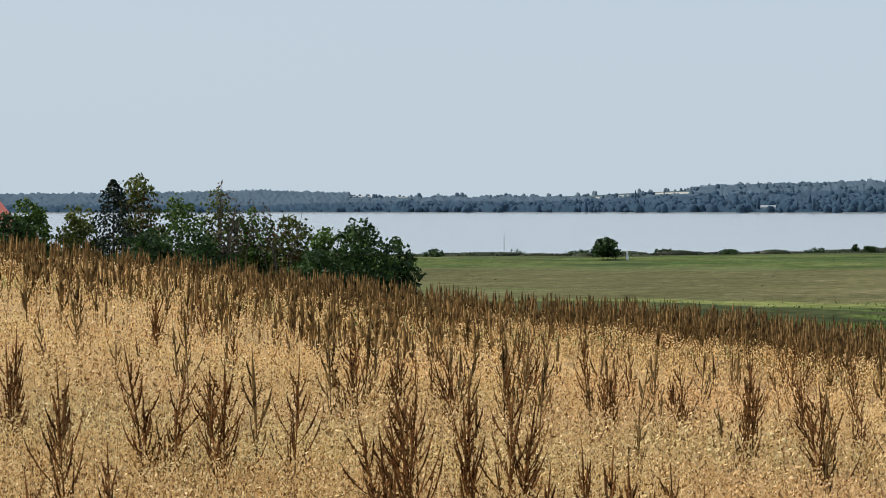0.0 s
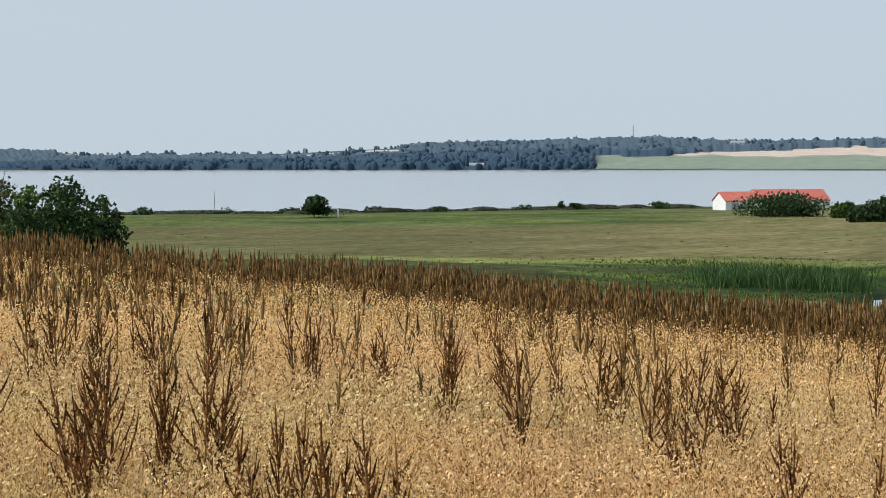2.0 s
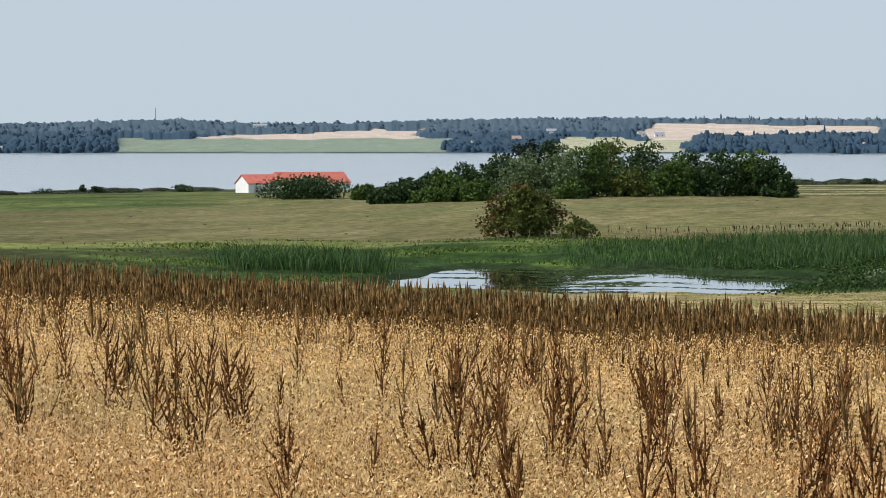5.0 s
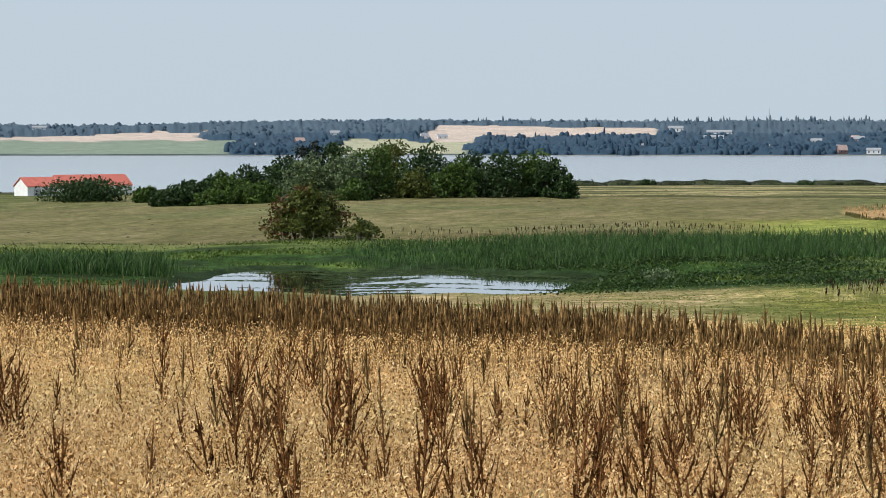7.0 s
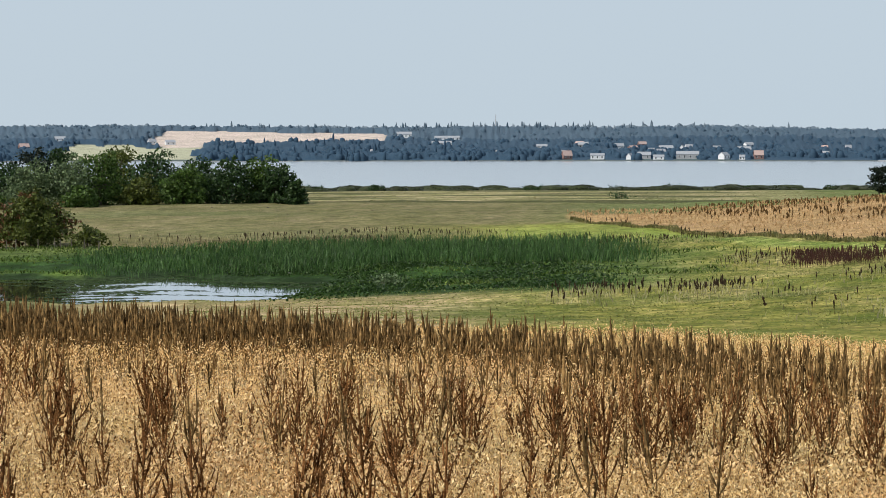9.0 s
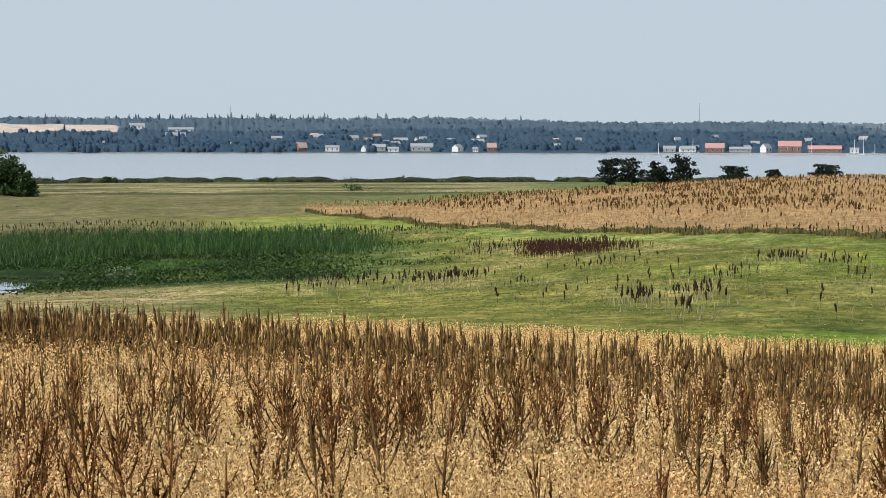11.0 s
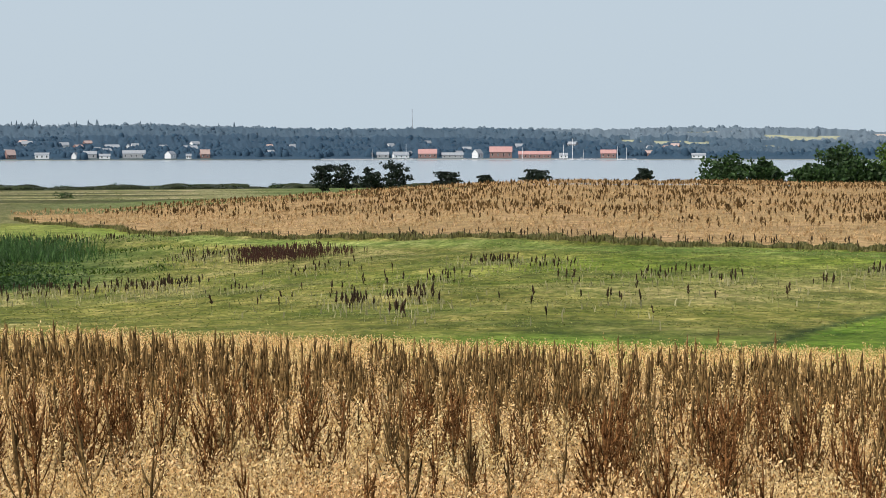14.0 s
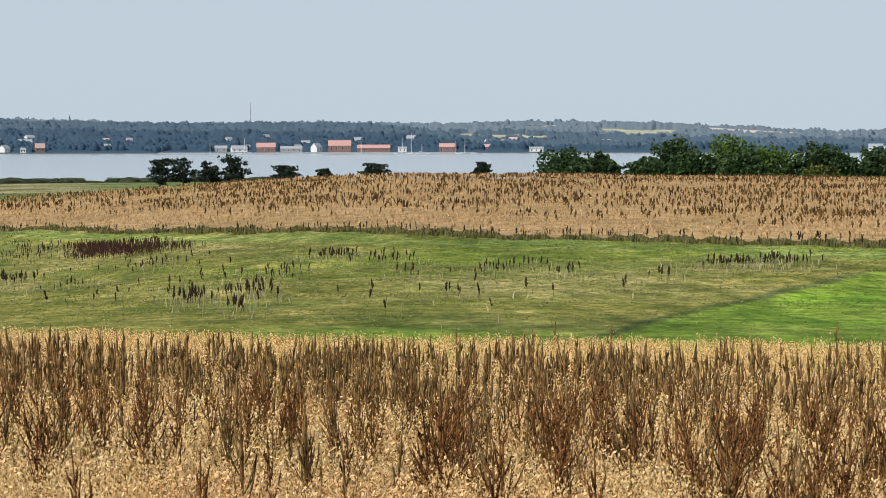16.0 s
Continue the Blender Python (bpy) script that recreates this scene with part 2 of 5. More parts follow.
def mesh_np(name, verts, faces, mats, smooth=False, index=None):
    """A mesh from arrays: verts (n, 3) and faces (m, k)."""
    me = bpy.data.meshes.new(name)
    verts, faces = np.asarray(verts, np.float32), np.asarray(faces, np.int32)
    k = faces.shape[1]
    me.vertices.add(len(verts))
    me.vertices.foreach_set("co", verts.ravel())
    me.loops.add(faces.size)
    me.loops.foreach_set("vertex_index", faces.ravel())
    me.polygons.add(len(faces))
    me.polygons.foreach_set("loop_start", np.arange(0, faces.size, k, dtype=np.int32))
    if smooth:
        me.polygons.foreach_set("use_smooth", np.ones(len(faces), bool))
    for m in mats if isinstance(mats, (list, tuple)) else [mats]:
        me.materials.append(m)
    if index is not None:
        me.polygons.foreach_set("material_index", np.asarray(index, np.int32))
    me.update(calc_edges=True)
    return me


def part(name, bm, material, parent, label=""):
    """Links a bmesh as one mesh object under a thing or a part."""
    me = bpy.data.meshes.new(name)
    bm.to_mesh(me)
    bm.free()
    me.materials.append(material)
    ob = new(name, me)
    ob.parent = parent
    return tagged(ob, label) if label else ob


def part_np(name, verts, faces, material, parent, label="", smooth=False):
    ob = new(name, mesh_np(name, verts, faces, material, smooth))
    ob.parent = parent
    return tagged(ob, label) if label else ob


def quads(centres, u, v):
    """Quads about centres with half-sides u and v."""
    n = len(centres)
    vs = np.stack([centres - u - v, centres + u - v, centres + u + v, centres - u + v], 1).reshape(-1, 3)
    return vs, np.arange(4 * n).reshape(n, 4)


def joined(pieces):
    vs, fs, base = [], [], 0
    for v, f in pieces:
        vs.append(v)
        fs.append(f + base)
        base += len(v)
    return np.concatenate(vs), np.concatenate(fs)


def unit(n):
    v = rng.normal(size=(n, 3))
    return v / np.linalg.norm(v, axis=1)[:, None]


def leaf_quads(centres, size, flat=0.0):
    n = len(centres)
    a, b = unit(n), unit(n)
    if flat:
        a[:, 2] *= 1 - flat
        b[:, 2] *= 1 - flat
    b = np.cross(a, b)
    b /= np.linalg.norm(b, axis=1)[:, None] + 1e-6
    s = (size * rng.uniform(0.6, 1.3, n))[:, None]
    return quads(centres, a * s * 0.5, b * s * 0.36)


def tube(p, q, r0, r1, sides=5):
    """A tapered limb from p to q."""
    p, q = np.array(p, float), np.array(q, float)
    d = (q - p) / (np.linalg.norm(q - p) + 1e-9)
    a = np.cross(d, (0.31, 0.95, 0.1))
    a /= np.linalg.norm(a)
    b = np.cross(d, a)
    t = np.arange(sides) * 2 * np.pi / sides
    ring = np.cos(t)[:, None] * a + np.sin(t)[:, None] * b
    vs = np.concatenate([p + ring * r0, q + ring * r1])
    i = np.arange(sides)
    j = (i + 1) % sides
    return vs, np.stack([i, j, j + sides, i + sides], 1)


def polar(az, r, z=0.0):
    a = np.radians(az)
    return np.stack(np.broadcast_arrays(r * np.sin(a), r * np.cos(a), z), -1)


# ---- the lie of the land: heights below the eye, by heading and distance ----
AZ = np.array([-14, 4, 16, 27, 40, 54, 70.0])
RR = np.array([0, 10, 30, 50, 60, 90, 130, 180, 240, 320, 420, 520.0])
FALL = np.array([
    [1.7, 2.30, 2.30, 2.10, 2.5, 3.2, 5.0, 8.0, 11.0, 13.0, 14.5, 15.7],
    [1.7, 2.40, 3.25, 3.80, 4.3, 5.5, 7.8, 10.0, 12.1, 13.2, 14.4, 15.5],
    [1.7, 2.50, 3.75, 4.55, 5.3, 7.0, 9.8, 12.3, 12.4, 13.2, 14.3, 15.1],
    [1.7, 2.55, 4.10, 5.05, 5.7, 7.6, 10.6, 12.8, 11.7, 11.0, 11.7, 14.0],
    [1.7, 2.60, 4.40, 5.25, 5.8, 7.8, 10.0, 11.5, 11.2, 10.8, 12.0, 13.6],
    [1.7, 2.65, 4.60, 5.65, 5.9, 7.2, 8.2, 8.8, 7.6, 6.35, 8.5, 13.0],
    [1.7, 2.70, 4.65, 5.70, 5.8, 7.0, 7.5, 8.2, 7.6, 7.15, 9.0, 13.0]])
POND_Z = EYE - 13.0
FAR = 2230.0


def smooth(a, b, x):
    t = np.clip((x - a) / (b - a), 0, 1)
    return t * t * (3 - 2 * t)


def wave(x, y, s, seed=0.0):
    """Cheap rolling noise between about -1 and 1."""
    x, y = x / s + seed, y / s - seed
    return (np.sin(x * 1.3 + 1.7 * np.sin(y * 0.9 + seed)) + np.sin(y * 1.7 + 1.3 * np.sin(x * 1.1)) + np.sin((x + y) * 2.3 + seed) * 0.5) / 2.5


def shore_r(az):
    return np.interp(az, [-14, 5, 13, 20, 33, 50, 70], [590, 610, 670, 700, 790, 820, 820])


def edge_r(az):
    """Where the oat field in front ends."""
    return np.interp(az, [-14, 0, 16, 70], [60, 54, 50, 50]) + 0.4 * np.sin(az * 1.7)


def crest(az):
    """Height of the far shore's skyline land."""
    return np.interp(az, [-14, -10, -5, 0, 4, 8, 11, 14, 16, 20, 26, 31, 36, 42, 48, 53, 58, 62, 66, 70],
                     [14, 16.5, 20.5, 15, 16, 30.5, 33, 38.5, 33.5, 35.5, 43, 40.5, 40.5, 40.5, 35, 33, 36, 31, 22, 24.0])


def pond_d(az, r):
    """Under 1 inside the pond."""
    a = az + 0.5 * np.sin(r * 0.22) + 0.25 * np.sin(r * 0.51 + 1)
    q = r + 2.6 * np.sin(az * 1.3 + 0.5) + 1.1 * np.sin(az * 3.1)
    return np.sqrt(((a - 25.6) / 6.2) ** 2 + ((q - 184.5) / 20.5) ** 2)


def height(az, r):
    az, r = np.broadcast_arrays(np.asarray(az, float), np.asarray(r, float))
    a = np.clip(az, -14, 70)
    # smooth between the table's headings
    i = np.clip(np.searchsorted(AZ, a, side="right") - 1, 0, len(AZ) - 2)
    t = smooth(0, 1, (a - AZ[i]) / (AZ[i + 1] - AZ[i])) * 0.6 + 0.4 * (a - AZ[i]) / (AZ[i + 1] - AZ[i])
    prof = np.stack([np.interp(r, RR, row) for row in FALL])
    lo = np.take_along_axis(prof, i[None], 0)[0]
    hi = np.take_along_axis(prof, i[None] + 1, 0)[0]
    z = EYE - (lo * (1 - t) + hi * t)
    R = shore_r(a)
    k = np.clip((r - 520) / np.maximum(R - 520, 1), 0, 1)
    z = np.where(r > 520, z * (1 - k) + 0.0 * k, z)
    z = np.where(r > R, -np.clip((r - R) * 0.03, 0, 4), z)
    x, y = r * np.sin(np.radians(az)), r * np.cos(np.radians(az))
    rough = smooth(60, 140, r) * (1 - smooth(500, 620, r))
    z = z + rough * (0.22 * wave(x, y, 9) + 0.1 * wave(x, y, 3.1, 2.0))
    d = pond_d(az, r)
    z = np.where(d < 1.6, np.minimum(z, POND_Z + 0.3) * (1 - smooth(1.15, 1.6, d)) + z * smooth(1.15, 1.6, d), z)
    z = np.where(d < 1.1, (POND_Z - 0.5) * (1 - smooth(0.86, 1.1, d)) + z * smooth(0.86, 1.1, d), z)
    # the far shore
    c = crest(a)
    s = smooth(FAR, 3300, r)
    far = -4 + 5.2 * smooth(FAR - 60, FAR + 25, r) + c * (0.35 * np.clip((r - FAR) / 900, 0, 1) + 0.65 * s)
    far = far - smooth(3500, 4600, r) * (c + 6)
    far = far + smooth(FAR + 60, FAR + 500, r) * 2.5 * wave(x, y, 130)
    return np.where(r > FAR - 200, far, z)


def on_ground(az, r):
    return polar(az, r, height(az, r))


# ---- ground sheet ----
def field_two(az, r):
    """1 inside the second oat field."""
    near = np.interp(az, [38.5, 40, 43, 47, 54, 58, 66, 72], [305, 280, 245, 215, 186, 175, 154, 148])
    back = np.interp(az, [38.5, 44, 50, 72], [315, 345, 372, 385])
    return (az > 38.5) & (az < 95) & (r > near) & (r < back)


def far_field(az, r):
    """Open fields on the far shore: 0 wood, 1 straw, 2 green, 3 pale green."""
    k = np.zeros(np.broadcast(az, r).shape, int)
    d = r - FAR
    az, d = az + 0.25 * np.sin(d / 70.0) * (d > 150), d + 28 * np.sin(az * 1.9) + 16 * np.sin(az * 4.7 + 1)
    k = np.where((az > 12.3) & (az < 21.5) & (d > 12) & (d < 430), 2, k)
    k = np.where((az > 14.4) & (az < 20.9) & (d >= 430) & (d < 470 + (az - 14.4) * 60) & (d < 800), 1, k)
    k = np.where((az > 24.3) & (az < 28.2) & (d > 20) & (d < 430), 3, k)
    k = np.where((az > 27.0) & (az < 33.6) & (d > 400 + (az - 27) * 14) & (d < 860 - (az - 27) * 20), 1, k)
    k = np.where((az > -2.6) & (az < 6.9) & (d > 760) & (d < 980), 4, k)
    k = np.where((az > 59) & (az < 61.3) & (d > 600) & (d < 800), 3, k)
    k = np.where((az > 62) & (az < 68) & (d > 700) & (d < 1020), 1, k)
    k = np.where((az > 55.5) & (az < 58) & (d > 420) & (d < 560), 3, k)
    k = np.where((az > 56.4) & (az < 58.6) & (d > 760) & (d < 900), 4, k)
    k = np.where((az > 58.6) & (az < 60.2) & (d > 330) & (d < 430), 3, k)
    k = np.where((az > 53.8) & (az < 55.6) & (d > 640) & (d < 720), 4, k)
    return k


def cover(az, r):
    az, r = np.broadcast_arrays(az, r)
    x, y = r * np.sin(np.radians(az)), r * np.cos(np.radians(az))
    col = np.zeros(az.shape + (3,))
    w1, w2, w3 = wave(x, y, 14), wave(x, y, 5, 3.0), wave(x, y, 33, 1.0)

    def put(mask, c):
        mask = np.clip(mask, 0, 1)[..., None]
        col[:] = col * (1 - mask) + np.array(c) * mask

    put(np.ones_like(r), (0.115, 0.15, 0.042))
    e = edge_r(az)
    # cut meadow, browned
    put(smooth(232, 246, r + 3 * w2) * smooth(44, 36, az), (0.150, 0.137, 0.060))
    put(smooth(236, 246, r) * smooth(16, 8, az + 2 * w1) * (r < 900), (0.104, 0.100, 0.040))
    put(smooth(405, 425, r + 5 * w3) * smooth(18, 12, az) * (r < 900), (0.058, 0.096, 0.019))
    put(smooth(0.1, 0.7, w3) * smooth(240, 260, r) * 0.5, (0.125, 0.145, 0.055))
    # the bright line of mown grass along the wet ground
    put(smooth(229, 233, r + 2 * w2) * smooth(246, 241, r + 2 * w2) * smooth(2, 6, az) * smooth(22, 17, az), (0.160, 0.180, 0.052))
    # wet green ground round the pond
    put(smooth(146, 156, r + 2 * w2) * smooth(232, 226, r + 3 * w2) * smooth(43, 36, az), (0.024, 0.057, 0.010))
    put(smooth(150, 165, r) * smooth(232, 226, r + 3 * w2) * smooth(17, 12, az), (0.052, 0.062, 0.018))
    w4 = wave(az * 6, r * 3, 13, 5.0)       # hummocks in strips along the wet ground
    wet = smooth(150, 165, r) * smooth(236, 230, r + 3 * w2) * smooth(40, 34, az) * smooth(8, 13, az)
    put(wet * 0.75 * smooth(0.1, 0.6, w4), (0.10, 0.155, 0.030))
    put(wet * 0.8 * smooth(-0.15, -0.6, w4), (0.016, 0.034, 0.008))
    put(smooth(258, 250, r + 3 * w2) * smooth(230, 236, r + 2 * w1) * smooth(25, 27, az) * smooth(39, 35, az) * (0.6 + 0.4 * w1), (0.085, 0.068, 0.026))
    # green-yellow pasture
    g = smooth(33, 39, az + 2 * w1 - 5.5 * smooth(140, 168, r) * smooth(250, 235, r)) * smooth(300, 285, r)
    put(g, (0.176, 0.172, 0.036))
    put(g * 0.75 * smooth(-0.1, 0.6, w1 + 0.4 * w2), (0.205, 0.196, 0.062))
    put(g * 0.8 * smooth(0.30, 0.75, w2 - 0.5 * w1), (0.115, 0.135, 0.026))
    put(g * 0.55 * smooth(0.3, 0.9, w3 - 0.3 * w2), (0.105, 0.178, 0.012))
    low = np.interp(az, [38.5, 40, 43, 47, 54, 58, 66, 72], [305, 280, 245, 215, 186, 175, 154, 148]) - r
    put(smooth(38, 42, az) * smooth(4, 8, low + 2 * w2) * smooth(24, 14, low + 3 * w1) * 0.7, (0.165, 0.225, 0.05))
    put(smooth(44, 52, az + 2 * w1) * smooth(69, 61, r + 4 * w1) * (0.7 + 0.3 * w2), (0.09, 0.20, 0.012))
    line = az - 60.0 - (r - 63) * 0.135
    put(smooth(-0.5, -0.1, line) * smooth(0.4, 0.1, line) * smooth(118, 110, r) * smooth(58, 62, r), (0.06, 0.085, 0.02))
    put(smooth(0.1, 0.5, line) * smooth(122, 114, r) * (0.75 + 0.25 * w2), (0.12, 0.225, 0.014))
    # shore strip, in ragged lengths of dry and green growth
    w5 = wave(az * 9, r * 1.2, 17, 2.0)
    bank = smooth(425, 445, r + 8 * w1) * (r < 900)
    put(bank * smooth(17, 14, az) * 0.8 * smooth(0.1, 0.5, w5), (0.105, 0.125, 0.030))
    put(bank * smooth(17, 14, az) * 0.8 * smooth(-0.2, -0.5, w5), (0.030, 0.050, 0.014))
    east = bank * smooth(26.5, 29, az) * smooth(47, 43, az)
    put(east * smooth(492, 470, r + 14 * w3), (0.068, 0.072, 0.026))
    put(east * smooth(466, 490, r + 14 * w3) * smooth(-0.55, 0.1, w5), (0.275, 0.245, 0.120))
    put(east * smooth(520, 560, r + 20 * w3) * smooth(0.2, -0.3, w5), (0.080, 0.085, 0.032))
    put(smooth(415, 450, r + 10 * w3) * smooth(-0.6, 0.3, w1) * 0.4 * (r < 900) * smooth(29, 25, az), (0.10, 0.115, 0.038))
    put(smooth(shore_r(az) - 60, shore_r(az) - 45, r) * (r < 1000), (0.05, 0.06, 0.025))
    put(smooth(158, 149, r + 3 * w2) * smooth(22, 26, az) * smooth(38, 33, az), (0.30, 0.24, 0.115))
    put(smooth(172, 160, r + 3 * w2) * smooth(10, 14, az) * smooth(26, 22, az), (0.11, 0.115, 0.04))
    put(smooth(35.5, 37.5, az + w1) * smooth(42.5, 40.5, az) * smooth(236, 243, r + 3 * w2) * smooth(292, 280, r) * (0.65 + 0.35 * w5), (0.205, 0.250, 0.050))
    # pond margin: dry strip and mud on the near side, darker green beyond
    d = pond_d(az, r)
    put(smooth(1.55, 1.35, d + 0.1 * w2) * smooth(180, 170, r) * smooth(20, 24, az) * smooth(31, 29, az), (0.30, 0.235, 0.12))
    put(smooth(1.17, 1.06, d + 0.05 * w2) * smooth(186, 178, r), (0.045, 0.036, 0.022))
    put(smooth(1.17, 1.06, d + 0.05 * w2) * smooth(178, 186, r), (0.020, 0.040, 0.012))
    # pale oat margin, and soil darkened close by for the shade between stalks
    put(smooth(e + 2.5, e + 1.0, r + 0.8 * w2), (0.42, 0.28, 0.125))
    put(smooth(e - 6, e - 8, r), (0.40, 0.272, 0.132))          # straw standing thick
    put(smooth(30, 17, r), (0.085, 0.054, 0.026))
    put(field_two(az, r) * 1.0, (0.34, 0.225, 0.105))
    # far land: distance haze is mixed into the wood floor and fields
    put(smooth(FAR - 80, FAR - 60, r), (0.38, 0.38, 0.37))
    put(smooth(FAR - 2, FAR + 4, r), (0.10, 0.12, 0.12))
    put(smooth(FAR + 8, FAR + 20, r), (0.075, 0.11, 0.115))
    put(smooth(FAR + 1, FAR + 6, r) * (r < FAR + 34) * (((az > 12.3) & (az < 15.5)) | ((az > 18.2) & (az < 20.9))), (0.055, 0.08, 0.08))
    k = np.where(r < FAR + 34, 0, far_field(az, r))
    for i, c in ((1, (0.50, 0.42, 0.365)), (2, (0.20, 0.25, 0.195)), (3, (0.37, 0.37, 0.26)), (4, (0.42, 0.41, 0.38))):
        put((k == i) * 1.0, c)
    return col


def ground():
    az = np.concatenate([np.arange(-180, -18, 6.0), np.arange(-18, 74.01, 0.3), np.arange(78, 180, 6.0)])
    r = np.concatenate([np.linspace(0.01, 10, 12), np.linspace(11, 64, 60), np.geomspace(65, 300, 150)[1:],
                        np.geomspace(300, 900, 110)[1:], np.linspace(920, FAR - 120, 12), np.linspace(FAR - 100, FAR + 60, 24), np.geomspace(FAR + 75, 4700, 70)])
    A, R = np.meshgrid(az, r, indexing="ij")
    V = polar(A, R, height(A, R))
    na, nr = A.shape
    i, j = np.meshgrid(np.arange(na), np.arange(nr - 1), indexing="ij")
    i2 = (i + 1) % na
    F = np.stack([i * nr + j, i * nr + j + 1, i2 * nr + j + 1, i2 * nr + j], -1).reshape(-1, 4)[:, ::-1]
    me = mesh_np("ground", V.reshape(-1, 3), F, M_LAND, smooth=True)
    at = me.color_attributes.new("cover", "FLOAT_COLOR", "POINT")
    rough = 0.42 + 0.50 * smooth(58, 66, R) * smooth(250, 236, R) * smooth(28, 38, A) + 0.35 * smooth(150, 165, R) * smooth(236, 226, R) * smooth(36, 28, A) + 0.25 * smooth(410, 440, R)
    rough = np.where(field_two(A, R) | (R > 1500) | (R < edge_r(A) + 2), 0.15, rough)
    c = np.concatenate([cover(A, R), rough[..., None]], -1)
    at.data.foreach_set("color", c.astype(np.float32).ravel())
    return tagged(new("ground", me), "farmland sloping to the fjord, meadow grass and straw-coloured fields", "ground", kind="structure")


ground()


def sheet(name, az, r, z, mat, label, category):
    A, R = np.meshgrid(az, r, indexing="ij")
    V = polar(A, R, z)
    na, nr = A.shape
    i, j = np.meshgrid(np.arange(na - 1), np.arange(nr - 1), indexing="ij")
    F = np.stack([i * nr + j, i * nr + j + 1, (i + 1) * nr + j + 1, (i + 1) * nr + j], -1).reshape(-1, 4)[:, ::-1]
    return tagged(new(name, mesh_np(name, V.reshape(-1, 3), F, mat)), label, category, kind="structure")


sheet("water", np.arange(-180, 180.1, 3), np.array([560, 800, 1200, 1700, FAR + 20]), 0.0, M_SEA, "calm pale grey fjord water under an overcast sky", "sea")
sheet("pond", np.arange(18.4, 33.1, 0.4), np.linspace(157, 212, 14), POND_Z, M_POND, "still farm pond mirroring the pale sky", "pond")


# ---- oats in front ----
def stalks(n_spike, spike, width, tall, blades, seed):
    """One oat stalk at the origin: thin stem, nodding panicle of spikelets and dry blades, as quads."""
    g = np.random.default_rng(seed)
    top = np.array([g.normal(0, 0.06), g.normal(0, 0.06), tall])
    vs, fs = [], []

    def quad(p):
        fs.append([len(vs) + i for i in range(4)])
        vs.extend(p)
    a = g.uniform(0, np.pi)
    e = np.array([np.cos(a), np.sin(a), 0]) * 0.0018
    quad([np.array([0, 0, 0.2]) - e, np.array([0, 0, 0.2]) + e, top * np.array([0.8, 0.8, 0.86]) + e, top * np.array([0.8, 0.8, 0.86]) - e])
    for k in range(n_spike):
        u = (k + g.uniform(0, 0.9)) / n_spike
        ang = g.uniform(0, 2 * np.pi)
        out = (0.012 + 0.105 * u) * g.uniform(0.5, 1.2)
        c = np.array([np.cos(ang) * out, np.sin(ang) * out, tall - 0.27 * u - g.uniform(0, 0.03)]) + top * np.array([1, 1, 0]) * (1 - 0.5 * u)
        d = np.array([np.cos(ang) * 0.55, np.sin(ang) * 0.55, -0.75]) + g.normal(0, 0.40, 3)
        d /= np.linalg.norm(d)
        s = np.cross(d, g.normal(size=3))
        s /= np.linalg.norm(s)
        L, W = spike * g.uniform(0.75, 1.3), width * g.uniform(0.75, 1.25)
        quad([c - d * L * 0.5, c + s * W * 0.5 - d * L * 0.08, c + d * L * 0.5, c - s * W * 0.5 - d * L * 0.08])
    for k in range(blades):
        ang, h = g.uniform(0, 2 * np.pi), g.uniform(0.3, 0.62) * tall / 0.9
        o = np.array([np.cos(ang), np.sin(ang), 0])
        s = np.array([-np.sin(ang), np.cos(ang), 0]) * 0.006
        p0, p1 = np.array([0, 0, h]), np.array([0, 0, h]) + o * 0.13 + np.array([0, 0, g.uniform(0.0, 0.1)])
        p2 = p1 + o * 0.09 - np.array([0, 0, g.uniform(0.06, 0.16)])
        quad([p0 - s, p0 + s, p1 + s, p1 - s])
        quad([p1 - s, p1 + s, p2 + s * 0.3, p2 - s * 0.3])
    return np.array(vs), np.array(fs)


def scatter(templates, pos, scale, lean=0.06):
    """Copies of the templates turned, scaled and leaned at random, joined."""
    out = []
    pick = rng.integers(0, len(templates), len(pos))
    for k, (v, f) in enumerate(templates):
        p = pos[pick == k]
        n = len(p)
        if not n:
            continue
        a, s = rng.uniform(0, 2 * np.pi, n), (scale[pick == k] if np.ndim(scale) else np.full(n, scale))
        c, si = np.cos(a)[:, None], np.sin(a)[:, None]
        lx, ly = rng.normal(0, lean, (n, 1)), rng.normal(0, lean, (n, 1))
        x, y, z = v[:, 0][None], v[:, 1][None], v[:, 2][None]
        X = (c * x - si * y + lx * z) * s[:, None] + p[:, 0:1]
        Y = (si * x + c * y + ly * z) * s[:, None] + p[:, 1:2]
        Z = z * s[:, None] + p[:, 2:3]
        V = np.stack([X, Y, Z], -1).reshape(-1, 3)
        F = (f[None] + (np.arange(n) * len(v))[:, None, None]).reshape(-1, f.shape[1])
        out.append((V, F))
    return joined(out)


def wedge(n, a0, a1, r0, r1):
    az = rng.uniform(a0, a1, n)
    r = np.sqrt(rng.uniform(r0 * r0, r1 * r1, n))
    return az, r


